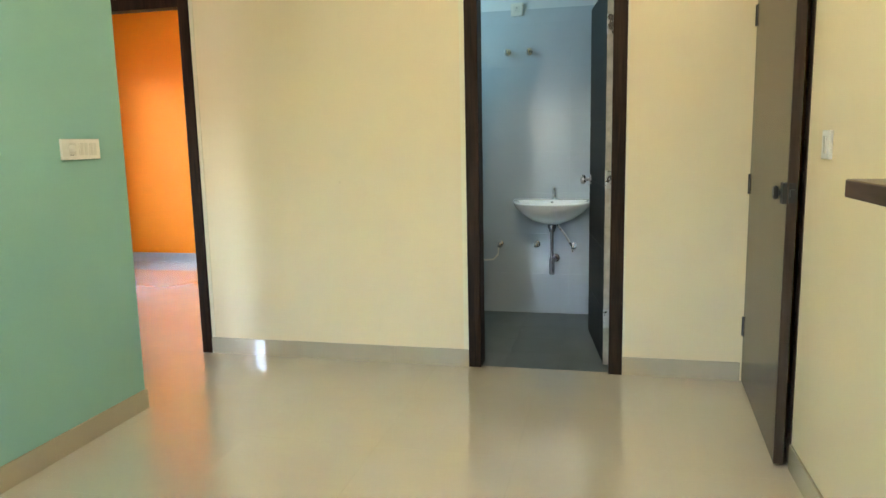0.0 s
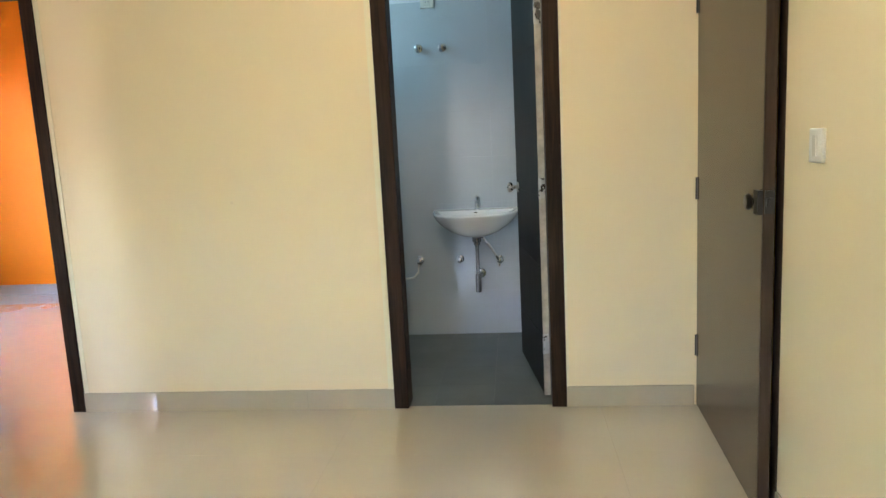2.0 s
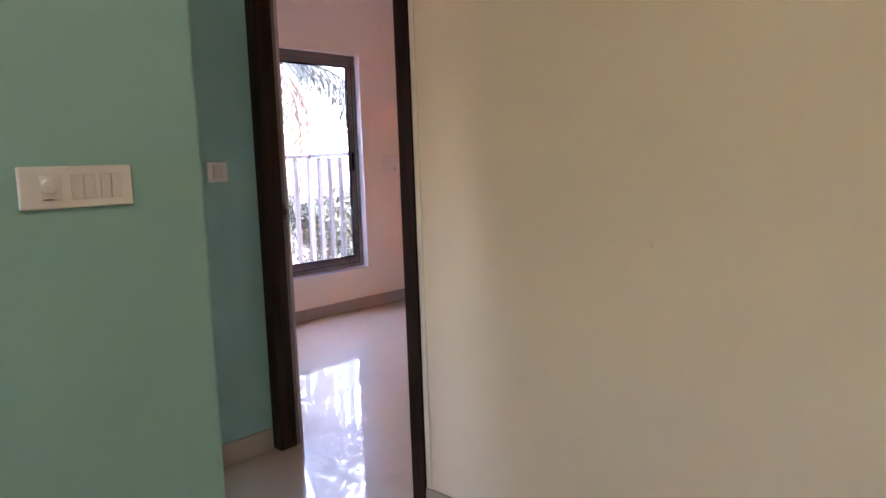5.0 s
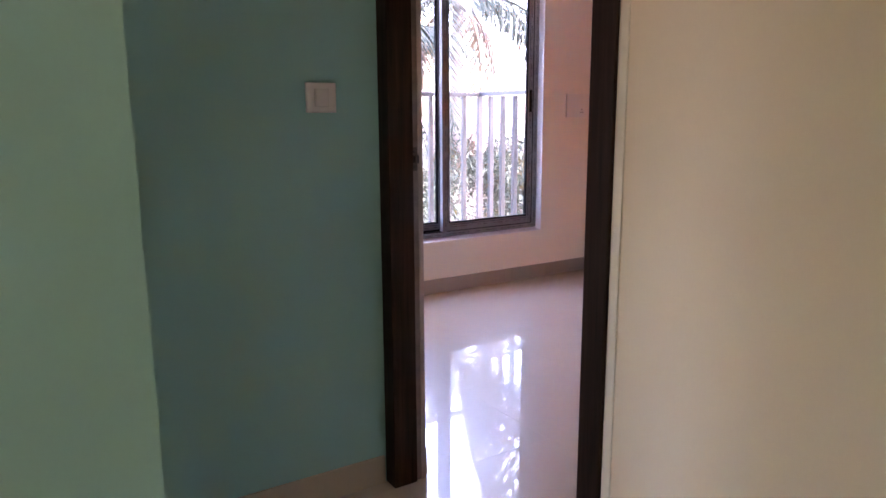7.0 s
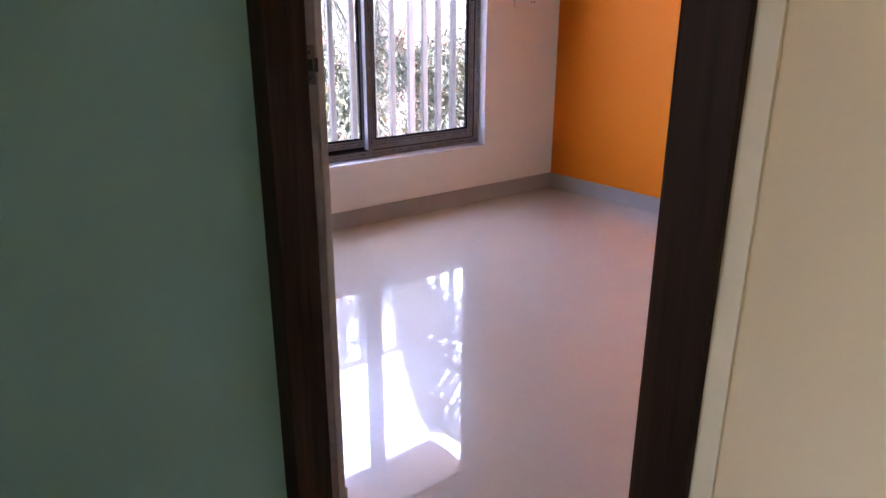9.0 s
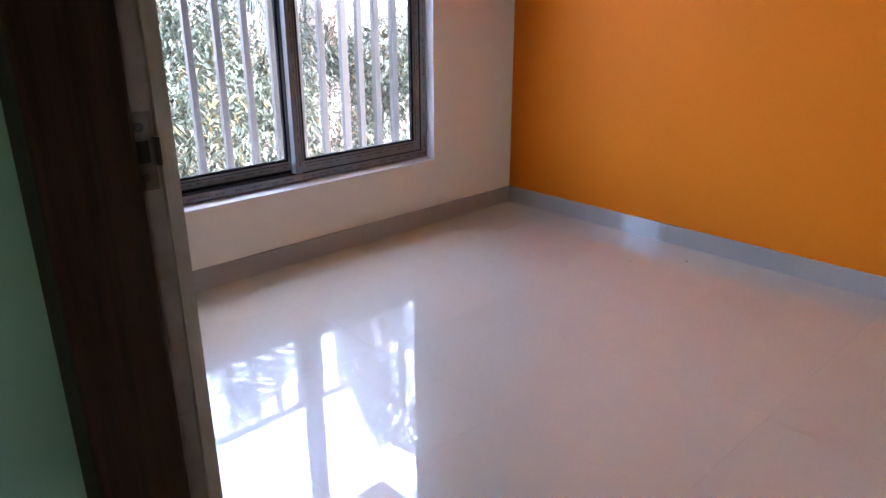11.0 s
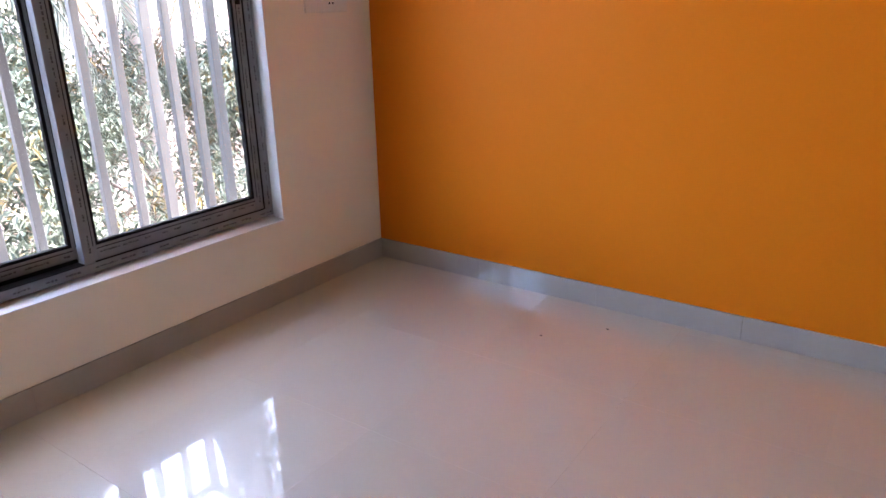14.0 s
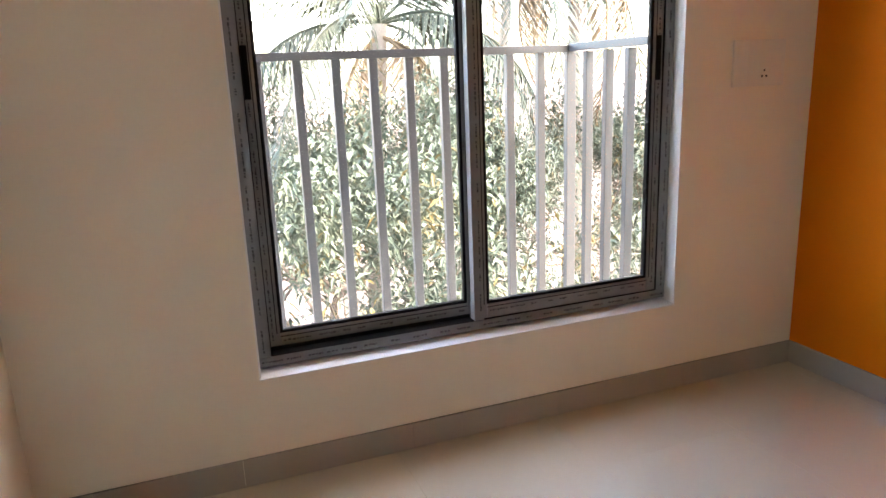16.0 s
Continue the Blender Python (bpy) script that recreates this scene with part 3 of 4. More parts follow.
while L - k * 0.166 > 0.03:
    yy = L - k * 0.166
    wd = 0.025 if k == 0 else 0.019
    part("corner_post" if k == 0 else "baluster", box(-0.016, 0.016, yy - wd, yy + wd, 0.0 if k == 0 else 0.09, RZ - BZ - 0.035, 0.002, 1), RAIL, rail_thing)
    k += 1
part("corner_post", box(-0.016, 0.016, -0.02, 0.02, 0.0, RZ - BZ - 0.035, 0.002, 1), RAIL, rail_thing)
structure("window_ledge", box(-4.05, -3.294, 0.50, 2.72, BZ - 0.14, BZ, 0.004), CONCRETE, "painted concrete ledge below the window", "ledge")
structure("sunshade", box(-4.02, -3.294, 0.50, 2.71, 2.46, 2.55, 0.004), CONCRETE, "concrete sunshade slab above the window", "sunshade")
structure("building_base", boxes((-3.30, 4.42, -7.12, 3.25, -3.6, -0.14), (-3.30, 4.42, -7.12, 3.25, CEIL + 0.14, 6.4)), CONCRETE, "painted concrete storeys of the building", "building")
bm = bmesh.new()
bmesh.ops.create_grid(bm, x_segments=40, y_segments=40, size=600)
structure("ground", moved(bm, Matrix.Translation((0, 0, -3.6))), SOIL, "dry pale soil ground reaching far off", "ground")


# ---- switches and sockets ----
def plate_thing(name, label, m, w, h, modules, t=0.012):
    """A modular plate in the x-z plane, facing -y; modules: (kind, x0, x1)."""
    top = thing(name, label, "switch" if "switch" in name else "socket", m)
    part("cover", box(-w / 2, w / 2, -t, 0, -h / 2, h / 2, min(0.006, t * 0.45), 3), PLASTIC, top, smooth=True)
    for kind, a, c in modules:
        hh = h * 0.30
        if kind == "rocker":
            r = part("rocker", moved(box(a, c, -0.004, 0, -hh, hh, 0.001, 1), Matrix.Translation((0, -t, 0)) @ pose(0, 0, 0, 1.5)), PLASTIC_ROCKER, top)
            for g in (a - 0.0010, c):
                part("gap", box(g, g + 0.0010, -t - 0.0006, -t, -hh, hh), MODULE_GAP, r)
        elif kind == "knob":
            part("module", box(a, c, -t - 0.003, -t, -hh, hh, 0.001, 1), PLASTIC_ROCKER, top)
            part("regulator_knob", moved(lathe([(0.015, 0), (0.015, 0.008), (0.012, 0.016), (0.004, 0.018)], 20, "Y"), Matrix.Translation(((a + c) / 2 - 0.006, -t - 0.003, 0.004))), PLASTIC, top, "round fan regulator knob", True)
            part("dial_mark", box(a + 0.004, c - 0.016, -t - 0.0036, -t - 0.003, -hh + 0.001, -hh + 0.003), DARK_METAL, top)
        elif kind == "socket":
            s = part("module", box(a, c, -t - 0.002, -t, -hh, hh, 0.001, 1), PLASTIC_ROCKER, top)
            xm = (a + c) / 2
            for dx, dz, r in ((0, 0.011, 0.0036), (-0.008, -0.006, 0.0028), (0.008, -0.006, 0.0028)):
                part("pin_hole", moved(lathe([(r, 0), (r, 0.0006)], 10, "Y"), Matrix.Translation((xm + dx, -t - 0.002, dz))), HOLE, s)
        elif kind == "blank":
            for z0, z1 in ((-h * 0.40, -0.002), (0.002, h * 0.40)):
                part("module", box(a, c, -t - 0.0012, -t, z0, z1, 0.0006, 1), PLASTIC, top)
        elif kind == "outlet":
            s = part("module", box(a, c, -t - 0.0012, -t, -h * 0.40, h * 0.06, 0.0006, 1), PLASTIC, top)
            xm, zm = (a + c) / 2, -h * 0.24
            for dx, dz, r in ((0, 0.014, 0.0045), (-0.011, -0.008, 0.0050), (0.011, -0.008, 0.0050)):
                part("pin_hole", moved(lathe([(r, 0), (r, 0.0006)], 10, "Y"), Matrix.Translation((xm + dx, -t - 0.0012, zm + dz))), HOLE, s)
        elif kind == "coax":
            s = part("module", box(a, c, -t - 0.002, -t, -hh, hh, 0.001, 1), PLASTIC_ROCKER, top)
            part("coax_jack", moved(lathe([(0.008, 0), (0.008, 0.004), (0.003, 0.004)], 14, "Y"), Matrix.Translation((a + 0.010, -t - 0.002, 0))), HOLE, s)
            part("data_jack", box(c - 0.016, c - 0.004, -t - 0.003, -t - 0.002, -0.006, 0.006), DARK_METAL, s)
    return top


def on_wall(x, y, z, way):
    """Pose of a plate on a wall; way: degrees by which it turns from facing -y."""
    return pose(x, y, z, 0, 0, way)


plate_thing("switch_board", "ivory six-module switch plate with fan regulator", on_wall(0.182, -1.205, 1.285, 90), 0.228, 0.088,
            [("knob", -0.075, -0.035), ("rocker", -0.014, 0.009), ("rocker", 0.0105, 0.0335), ("rocker", 0.046, 0.066), ("rocker", 0.0675, 0.0875)])
plate_thing("bell_switch", "small pinkish-white square switch on the dark green wall", on_wall(-1.0, -0.207, 1.303, 90), 0.095, 0.088, [("rocker", -0.022, 0.022)])
plate_thing("door_switch", "narrow ivory switch plate beside the brown door", on_wall(3.118, -1.268, 1.249, -90), 0.085, 0.095, [("rocker", -0.012, 0.012)])
plate_thing("tv_socket", "white plate with coaxial and data jacks above the shelf", on_wall(3.118, -2.374, 1.252, -90), 0.098, 0.086, [("coax", -0.024, 0.024)])
plate_thing("power_socket", "white power socket plate above the shelf", on_wall(3.118, -2.503, 1.250, -90), 0.098, 0.086, [("socket", -0.024, 0.024)])
plate_thing("bed_socket", "ivory plastic socket plate on the ivory bedroom wall", on_wall(WX, 2.840, 1.318, 90), 0.262, 0.178,
            [("blank", -0.112, -0.060), ("blank", -0.058, -0.004), ("outlet", 0.0, 0.052), ("blank", 0.056, 0.110)], 0.010)
plate_thing("bath_socket", "white power socket high on the bathroom wall", on_wall(1.764, 1.333, 2.20, 0), 0.088, 0.088, [("socket", -0.024, 0.024)])

# ---- shelf with glass plates ----
shelf = thing("wall_shelf", "walnut laminate wall shelf with a dark front edge", "shelf", pose(3.118, -1.93, 1.125))
part("board", box(-0.142, -0.001, -1.6, 0.0, 0.005, 0.046, 0.001, 1), SHELF_WOOD, shelf)
part("top_laminate", box(-0.140, -0.001, -1.599, -0.001, 0.046, 0.049), SHELF_TOP, shelf, "lighter brown laminate top")
stack = thing("glass_plates", "two green-edged glass plates lying on the shelf", "glass", pose(3.118, -2.61, 1.1745))
part("glass_plate", box(-0.105, -0.010, -0.42, 0.0, 0.0, 0.008, 0.001, 1), GREEN_GLASS, stack)
part("glass_plate", box(-0.100, -0.012, -0.42, -0.012, 0.0082, 0.0162, 0.001, 1), GREEN_GLASS, stack)
gshelf = thing("glass_shelf", "green-edged glass shelf fixed to the cream wall", "shelf", pose(3.118, -2.66, 1.320))
part("glass_plate", box(-0.12, -0.001, -0.5, 0.0, 0.0, 0.006, 0.001, 1), GREEN_GLASS, gshelf)
part("bracket", box(-0.05, -0.001, -0.12, -0.10, -0.012, 0.0, 0.002), CHROME, gshelf)
part("bracket", box(-0.05, -0.001, -0.42, -0.40, -0.012, 0.0, 0.002), CHROME, gshelf)

# small pale scuff left on the wall
structure("trim_scuff", moved(lathe([(0.008, 0), (0.006, 0.0006)], 10, "Y"), Matrix.Translation((0.897, 0, 1.065))), mat("old_plaster_dab", (0.75, 0.63, 0.41), 0.7), "small plaster dab on the cream wall", "scuff")

# lit ceiling lamp over the passage
GLOW = bpy.data.materials.new("lit_opal_glass")
GLOW.use_nodes = True
gn = GLOW.node_tree.nodes["Principled BSDF"]
gn.inputs["Base Color"].default_value = (0.8, 0.8, 0.78, 1)
gn.inputs["Emission Color"].default_value, gn.inputs["Emission Strength"].default_value = (1.0, 0.88, 0.66, 1), 1.22
lamp = thing("ceiling_light", "round opal glass globe ceiling light, switched on", "ceiling light", pose(2.0, -2.2, CEIL))
part("base", lathe([(0.085, -0.04), (0.09, -0.03), (0.09, 0.0)], 24), PLASTIC, lamp, smooth=True)
part("globe", lathe([(0.12 * math.sin(math.pi * k / 12) + 0.002, -0.155 - 0.12 * math.cos(math.pi * k / 12)) for k in range(12)], 24), GLOW, lamp, "lit opal glass globe", True)

# ---- bathroom fittings ----
BY = 1.333


def basin():
    top = thing("wash_basin", "white ceramic wall-hung wash basin", "sink", pose(2.024, BY, 0.0))
    bm = bmesh.new()
    n = 28

    def ring(hw, d, z, back=0.0):
        out = []
        for i in range(n + 1):
            a = math.pi * i / n
            c, s = math.cos(a), math.sin(a)
            x = hw * math.copysign(abs(c) ** 0.75, c)
            y = -back - (d - back) * abs(s) ** 0.75
            out.append(bm.verts.new((x, y, z)))
        return out
    rings = [ring(0.05, 0.17, 0.688), ring(0.11, 0.245, 0.700), ring(0.18, 0.325, 0.732), ring(0.242, 0.390, 0.780), ring(0.274, 0.422, 0.822), ring(0.283, 0.430, 0.846), ring(0.278, 0.425, 0.858)]
    rings += [ring(0.245, 0.395, 0.856, 0.10), ring(0.225, 0.375, 0.835, 0.115), ring(0.16, 0.30, 0.755, 0.14), ring(0.05, 0.23, 0.735, 0.18)]
    for a, c in zip(rings, rings[1:]):
        for i in range(n):
            bm.faces.new((a[i], a[i + 1], c[i + 1], c[i]))
        bm.faces.new((a[n], a[0], c[0], c[n]))
    bm.faces.new(rings[0])
    bm.faces.new(rings[-1])
    bmesh.ops.recalc_face_normals(bm, faces=bm.faces[:])
    part("bowl", bm, CERAMIC, top, smooth=True)
    part("overflow", moved(lathe([(0.011, 0), (0.011, 0.002)], 14, "Y"), Matrix.Translation((0.0, -0.112, 0.842)) @ pose(0, 0, 0, 60)), DARK_METAL, top)
    part("drain", moved(lathe([(0.022, 0), (0.018, 0.003)], 16), Matrix.Translation((0, -0.205, 0.7355))), CHROME, top)
    tap = thing("basin_tap", "chrome single-lever basin tap", "tap", pose(2.037, BY - 0.055, 0.857))
    part("body", lathe([(0.024, 0), (0.024, 0.006), (0.019, 0.010), (0.019, 0.075), (0.016, 0.082)], 18), CHROME, tap, smooth=True)
    part("spout", tube([(0, 0, 0.05), (0, -0.045, 0.062), (0, -0.095, 0.052), (0, -0.105, 0.040)], 0.010, 10), CHROME, tap, smooth=True)
    part("lever", moved(box(-0.009, 0.009, -0.05, 0.012, 0.083, 0.092, 0.003), Matrix.Identity(4)), CHROME, tap)
    trap = thing("bottle_trap", "chrome bottle trap under the basin, dark reflection in its colour", "pipe", pose(2.029, BY - 0.19, 0.0))
    part("pipe", lathe([(0.030, 0.690), (0.028, 0.662), (0.020, 0.655), (0.020, 0.640), (0.0115, 0.635), (0.0115, 0.43)], 16), TRAP_CHROME, trap, smooth=True)
    part("bottle", lathe([(0.014, 0.33), (0.019, 0.334), (0.019, 0.445), (0.013, 0.452)], 18), TRAP_CHROME, trap, smooth=True)
    part("waste_arm", tube([(0, 0, 0.415), (0.01, 0.09, 0.42), (0.012, 0.19, 0.42)], 0.015, 12), TRAP_CHROME, trap, smooth=True)
    part("flange", moved(lathe([(0.032, 0), (0.030, 0.006), (0.016, 0.010)], 18, "Y"), Matrix.Translation((0.012, 0.19, 0.42))), TRAP_CHROME, trap, smooth=True)


def stop_valve(x, z, label, handle=True):
    v = thing("stop_valve", label, "valve", pose(x, BY, z), group="chrome valves in the bathroom")
    part("flange", lathe([(0.027, 0), (0.026, 0.005), (0.014, 0.010)], 18, "Y"), CHROME, v, smooth=True)
    part("body", lathe([(0.013, 0.006), (0.013, 0.035), (0.019, 0.038), (0.019, 0.060), (0.013, 0.064)], 16, "Y"), CHROME, v, smooth=True)
    if handle:
        part("outlet", lathe([(0.009, -0.03), (0.009, 0.0)], 10), CHROME, v, smooth=True).location = (0, -0.022, 0)
    return v


basin()
stop_valve(1.693, 1.910, "chrome capped wall outlet high on the tiles", False)
stop_valve(1.848, 1.908, "chrome capped wall outlet high on the tiles", False)
stop_valve(1.903, 0.522, "chrome angle valve below the basin", False)
stop_valve(2.170, 0.512, "chrome angle valve with a hose below the basin")
stop_valve(1.630, 0.522, "chrome angle valve with a white hose")
hose = thing("braided_hose", "dark braided hose from valve to basin", "hose", pose(0, 0, 0))
part("hose", tube([(2.161, BY - 0.022, 0.485), (2.165, BY - 0.024, 0.47), (2.160, BY - 0.06, 0.52), (2.12, BY - 0.10, 0.60), (2.06, BY - 0.10, 0.68)], 0.008, 8), STEEL, hose, smooth=True)
hose2 = thing("white_hose", "white shower hose hanging from the valve", "hose", pose(0, 0, 0))
part("hose", tube([(1.621, BY - 0.022, 0.495), (1.615, BY - 0.024, 0.44), (1.58, BY - 0.03, 0.405), (1.52, BY - 0.03, 0.40), (1.45, BY - 0.03, 0.42), (1.38, BY - 0.02, 0.47)], 0.007, 8), PLASTIC, hose2, smooth=True)
rose = thing("ceiling_rose", "small round white conduit cover above the tiles", "cover", pose(2.112, 1.345, 2.34))
part("cover", lathe([(0.042, 0), (0.042, 0.012), (0.034, 0.020)], 24, "Y"), PLASTIC, rose, smooth=True)
part("hole", moved(lathe([(0.007, 0), (0.007, 0.001)], 12, "Y"), Matrix.Translation((0, -0.020, 0))), HOLE, rose)


# grit on the polished floor and a nail mark on the window wall
for gx, gy, gr in ((-1.99, 2.745, 0.006), (-1.79, 2.94, 0.007)):
    bit = thing("grit", "tiny dark speck of grit on the polished floor", "debris", pose(gx, gy, 0.0))
    part("speck", moved(lathe([(gr, 0.0), (gr * 0.8, 0.002), (gr * 0.3, 0.003)], 7), Matrix.Diagonal((1.0, 0.6, 1.0, 1.0))), DARK_METAL, bit)

# ---- trees ----
def mango(name, at, height, radius, leaves, seed, label, young=0.12):
    """A trunk with forked limbs and a ragged crown of long leaves in whorls."""
    rg = random.Random(seed)
    top = thing(name, label, "tree", pose(*at))
    bm = bmesh.new()
    tips = []
    base_h = height * 0.30

    def limb(p, d, length, r, depth):
        pts, rad = [p], [r]
        for s in range(4):
            d = (d + Vector((rg.uniform(-.25, .25), rg.uniform(-.25, .25), rg.uniform(-.05, .18)))).normalized()
            p = p + d * length / 4
            pts.append(p)
            rad.append(r * (1 - 0.13 * (s + 1)))
        t = tube(pts, rad, 6)
        me = bpy.data.meshes.new("limb")
        t.to_mesh(me)
        t.free()
        bm.from_mesh(me)
        bpy.data.meshes.remove(me)
        if depth == 0:
            tips.append((pts[-1], d))
            tips.append((pts[2], d))
            return
        for _ in range(3):
            nd = (d + Vector((rg.uniform(-1, 1), rg.uniform(-1, 1), rg.uniform(-.45, .5)))).normalized()
            limb(pts[-1], nd, length * rg.uniform(0.62, 0.85), rad[-1] * 0.7, depth - 1)
    limb(Vector((0, 0, 0)), Vector((rg.uniform(-.1, .1), rg.uniform(-.1, .1), 1)), base_h, 0.13, 0)
    start = tips[0][0]
    tips.clear()
    for i in range(5):
        a = 2 * math.pi * (i + rg.random() * 0.6) / 5
        limb(start - Vector((0, 0, 0.1)), Vector((math.cos(a), math.sin(a), rg.uniform(0.35, 1.1))).normalized(), radius * 0.55, 0.075, 3)
    part("trunk", bm, BARK, top)
    verts, faces, yverts, yfaces = [], [], [], []
    per = max(6, int(leaves * 1.5) // max(1, len(tips)))
    for p, d in tips:
        kind_young = rg.random() < young
        V, F = (yverts, yfaces) if kind_young else (verts, faces)
        for _ in range(per if not kind_young else per // 2):
            q = p + Vector((rg.gauss(0, .16), rg.gauss(0, .16), rg.gauss(0, .15)))
            a = rg.uniform(0, 2 * math.pi)
            w = Vector((math.cos(a), math.sin(a), rg.uniform(-1.0, 0.25))).normalized()
            side = w.cross(Vector((rg.uniform(-.5, .5), rg.uniform(-.5, .5), 1))).normalized()
            ln, wd = rg.uniform(0.06, 0.12), rg.uniform(0.009, 0.018)
            dn = Vector((0, 0, -0.03))
            i = len(V)
            V += [q, q + w * ln * .45 + side * wd, q + w * ln + dn, q + w * ln * .45 - side * wd, q + w * ln * .45 - Vector((0, 0, 0.012))]
            F += [(i, i + 1, i + 4), (i + 1, i + 2, i + 4), (i + 2, i + 3, i + 4), (i + 3, i, i + 4)]
    for V, F, m, nm in ((verts, faces, LEAF, "crown"), (yverts, yfaces, LEAF_YOUNG, "young_leaves")):
        if F:
            me = bpy.data.meshes.new(nm)
            me.from_pydata([tuple(v) for v in V], [], F)
            me.materials.append(m)
            new(nm, me).parent = top
    return top


def frond_mesh(name, length, droop, material, seed, pairs=62):
    """A feathered palm leaf along +x that arches and droops, its leaflets hanging."""
    rg = random.Random(seed)
    pts = []
    for i in range(13):
        u = i / 12
        pts.append(Vector((length * (u - 0.16 * droop * u ** 3), 0, length * (0.34 * u - 0.62 * droop * u ** 2.2))))
    bm = tube(pts, [0.028 * (1 - 0.85 * i / 12) + 0.003 for i in range(13)], 5)
    for i in range(pairs):
        u = 0.12 + 0.87 * i / pairs
        f = u * 12
        k = min(int(f), 11)
        p = pts[k].lerp(pts[k + 1], f - k)
        d = (pts[k + 1] - pts[k]).normalized()
        for s in (-1, 1):
            ln = length * 0.24 * math.sin(math.pi * (0.12 + 0.80 * u)) ** 0.6 * rg.uniform(0.85, 1.1)
            w = (d * 0.55 + Vector((0, s, 0)) * rg.uniform(0.6, 0.9) + Vector((0, 0, -0.55 - 0.5 * droop * u)) * rg.uniform(0.7, 1.3)).normalized()
            tip = p + w * ln * 0.62
            tip2 = tip + (w + Vector((0, 0, -1.1))).normalized() * ln * 0.42
            wid = d * rg.uniform(0.014, 0.021)
            v = [bm.verts.new(q) for q in (p - wid, p + wid, tip + wid * .8, tip2, tip - wid * .8)]
            bm.faces.new((v[0], v[1], v[2], v[4]))
            bm.faces.new((v[4], v[2], v[3]))
    return mesh_of(name, bm, material)


FRONDS = [frond_mesh("frond", 3.3, dr, FROND, sd) for dr, sd in ((0.55, 1), (0.95, 2), (1.35, 3))]
DRY = frond_mesh("dry_frond", 2.6, 1.7, FROND_DRY, 9, 44)


def palm(name, at, height, lean, seed, label, size=1.0, extra=()):
    """A leaning trunk with a head of fronds; extra: pitch and heading of single long fronds."""
    rg = random.Random(seed)
    top = thing(name, label, "palm tree", pose(*at))
    pts = [Vector((lean[0] * (i / 10) ** 1.6, lean[1] * (i / 10) ** 1.6, height * i / 10)) for i in range(11)]
    part("trunk", tube(pts, [0.19 - 0.008 * i for i in range(11)], 12), PALM_BARK, top, smooth=True)
    head = pts[-1]
    for i in range(17):
        up = (i % 3)
        ob = new("frond", FRONDS[up])
        ob.parent = top
        ob.matrix_local = Matrix.Translation(head) @ pose(0, 0, 0, rg.uniform(-12, 12), (-48, -20, 12)[up] + rg.uniform(-10, 10), i * 137.5 + rg.uniform(-12, 12)) @ Matrix.Scale(size, 4)
    for pitch, heading, long in extra:
        ob = new("frond", FRONDS[1])
        ob.parent = top
        ob.matrix_local = Matrix.Translation(head) @ pose(0, 0, 0, 0, pitch, heading) @ Matrix.Scale(long, 4)
    for i in range(4):
        ob = new("dry_frond", DRY)
        ob.parent = top
        ob.matrix_local = Matrix.Translation(head - Vector((0, 0, 0.15))) @ pose(0, 0, 0, rg.uniform(-20, 20), 38, i * 95 + rg.uniform(-25, 25))
    return top


GZ = -3.6
for at, h, r, n, sd, k in (((-8.6, 2.5, GZ), 4.6, 2.5, 17000, 11, 1.07), ((-10.2, 4.4, GZ), 4.8, 2.5, 16000, 12, 0.98), ((-8.6, 5.6, GZ), 4.4, 2.4, 19000, 13, 1.17),
                           ((-10.4, 0.3, GZ), 4.6, 2.6, 11000, 14, 0.92), ((-12.8, 3.0, GZ), 4.9, 2.8, 12000, 15, 0.88), ((-9.8, 8.4, GZ), 4.6, 2.8, 13000, 16, 0.86),
                           ((-13.2, 7.0, GZ), 4.7, 2.8, 12000, 17, 0.78)):
    mango("mango_tree", at, h, r, n, sd, "leafy mango tree with long drooping leaves beyond the rail").scale = (k, k, k)
for at, n, sd, k in (((-7.3, 1.7, GZ), 6000, 31, 0.60), ((-7.0, 3.4, GZ), 5000, 32, 0.56), ((-7.4, 5.2, GZ), 6000, 33, 0.60), ((-7.6, 7.2, GZ), 8000, 34, 0.55)):
    mango("mango_tree", at, 4.4, 2.6, n, sd, "young low mango tree below the window").scale = (k, k, k)
palm("coconut_palm", (-10.6, 3.2, GZ), 5.6, (0.3, 0.2), 21, "short coconut palm with arching green fronds and dry ones")
palm("coconut_palm", (-10.0, 6.2, GZ), 6.9, (0.3, -0.1), 22, "taller coconut palm with hanging fronds")
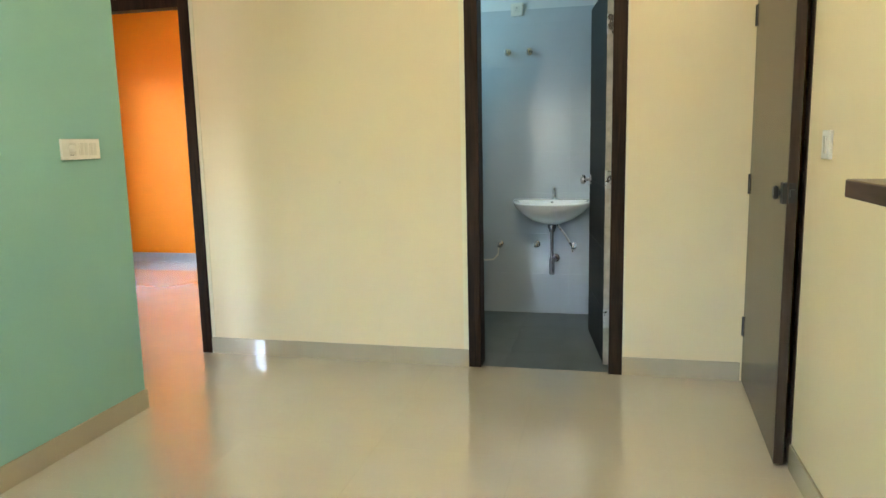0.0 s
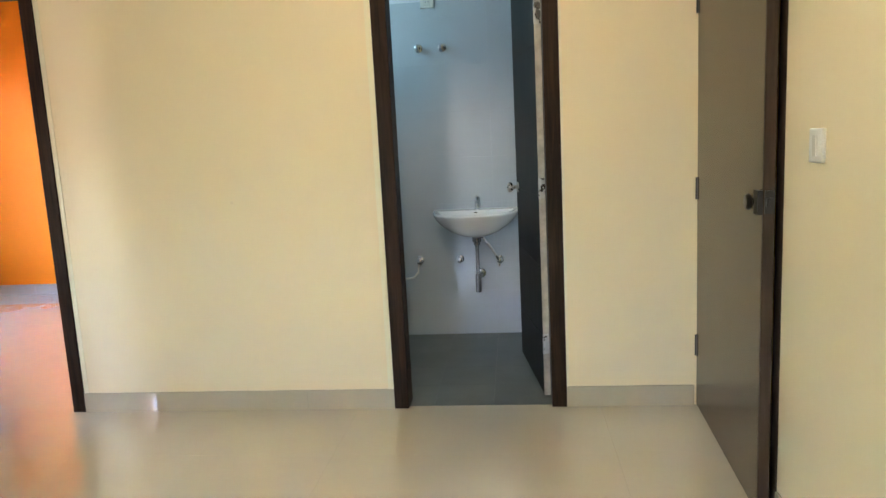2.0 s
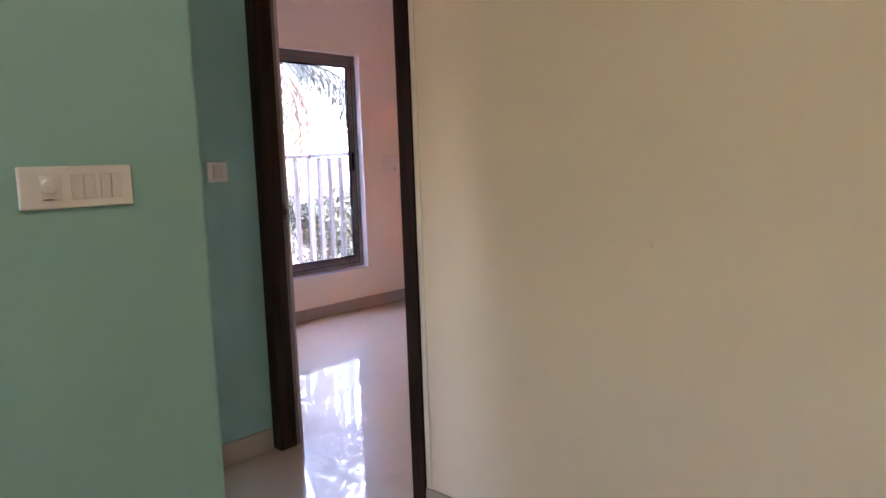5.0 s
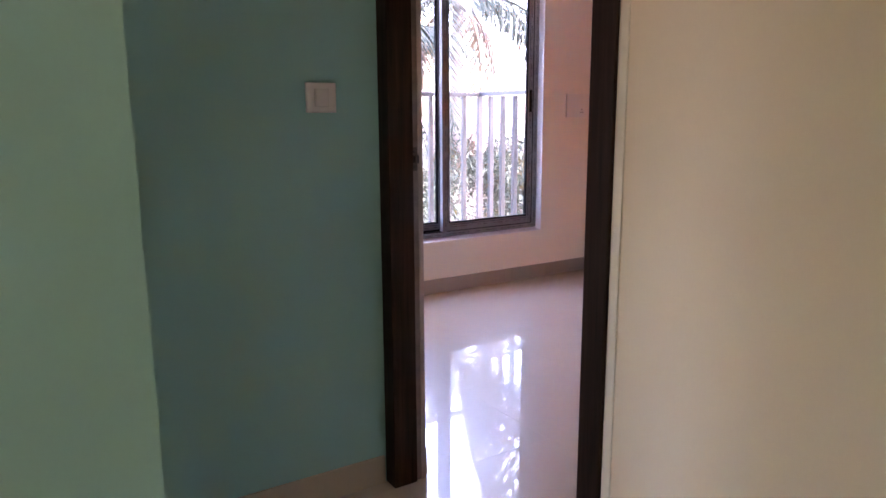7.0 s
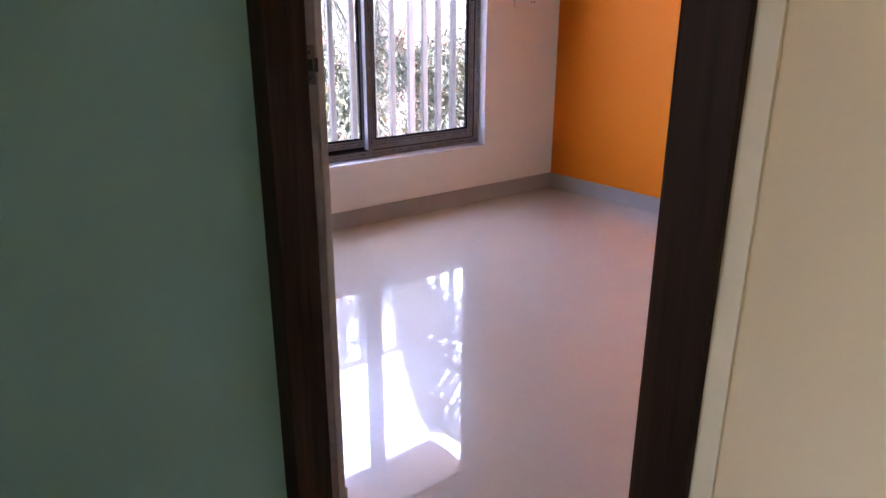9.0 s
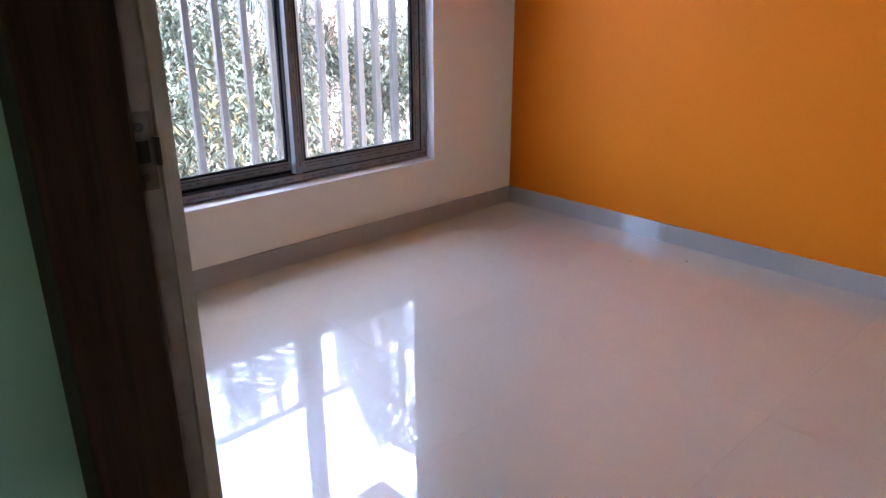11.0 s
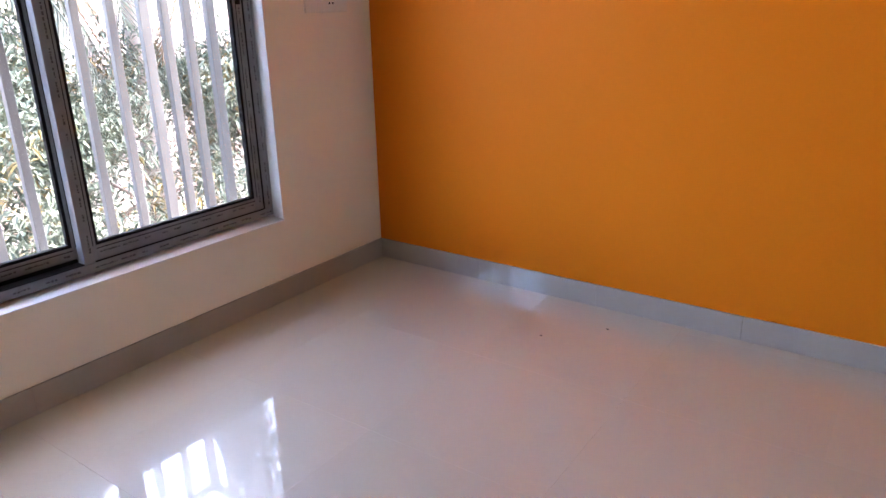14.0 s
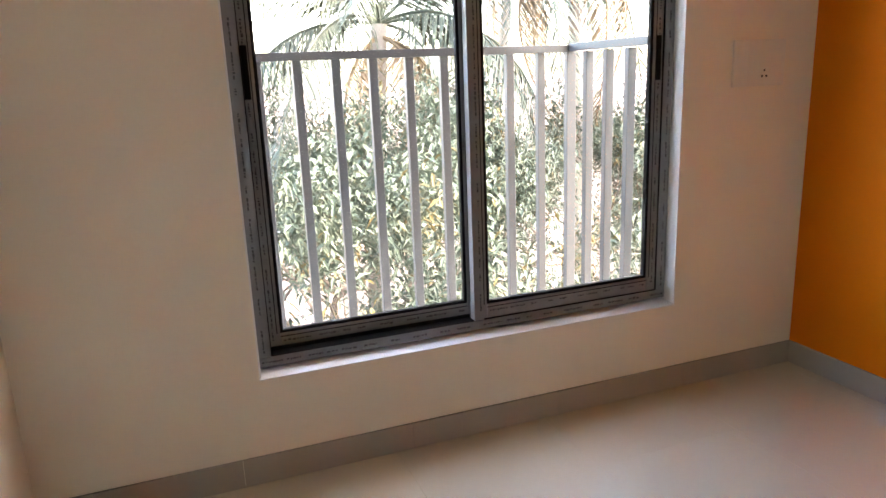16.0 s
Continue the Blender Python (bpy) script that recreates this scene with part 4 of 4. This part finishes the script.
palm("coconut_palm", (-8.4, 9.7, GZ), 11.2, (0.3, -0.5), 24, "tall coconut palm with long drooping fronds", 0.8, ((33, -91, 2.1),))
palm("coconut_palm", (-17.0, 8.0, GZ), 7.2, (0.5, 0.5), 23, "distant coconut palm behind the mango trees")


# ---- floor and wall tiles ----
def tile_field(parent, material, regions, step, gap=0.0005, z=0.0, t=0.004, ox=0.0, oy=0.0):
    """Separate floor tiles on one grid, cut to the rooms' edges; whole tiles share a mesh."""
    shared = {}
    for x0, x1, y0, y1 in regions:
        i0, i1 = math.floor((x0 - ox) / step), math.ceil((x1 - ox) / step)
        j0, j1 = math.floor((y0 - oy) / step), math.ceil((y1 - oy) / step)
        for i in range(i0, i1):
            for j in range(j0, j1):
                a, c = max(x0, ox + i * step), min(x1, ox + (i + 1) * step)
                d, e = max(y0, oy + j * step), min(y1, oy + (j + 1) * step)
                if c - a < 0.005 or e - d < 0.005:
                    continue
                key = (round(c - a, 4), round(e - d, 4))
                if key not in shared:
                    shared[key] = mesh_of("tile", box(gap / 2, key[0] - gap / 2, gap / 2, key[1] - gap / 2, -t, 0.0), material)
                ob = new("tile", shared[key])
                ob.parent = parent
                ob.location = (a, d, z)


tile_field(floor, TILE, ((WX, 0.30, 0.02, 3.134), (0.182, 3.118, -7.0, 0.02), (-1.0, 0.182, -0.918, 0.02)), 0.6, gap=0.0005, ox=-2.14, oy=0.07)
tile_field(floor, BATH_FLOOR, ((0.94, 3.08, 0.02, 1.345),), 0.3, gap=0.0008, ox=0.94, oy=0.02)
back = {}
for i in range(4):
    for j in range(8):
        x0, x1 = 0.94 + i * 0.6, min(0.94 + (i + 1) * 0.6, 3.08)
        z0, z1 = j * 0.3, min((j + 1) * 0.3, 2.2)
        if z1 - z0 < 0.01:
            continue
        key = (round(x1 - x0, 4), round(z1 - z0, 4))
        if key not in back:
            back[key] = mesh_of("tile", box(0.0002, key[0] - 0.0002, 0, 0.012, 0.0002, key[1] - 0.0002), BATH_WALL)
        ob = new("tile", back[key])
        ob.parent = wall_bath
        ob.location = (x0, 1.333, z0)
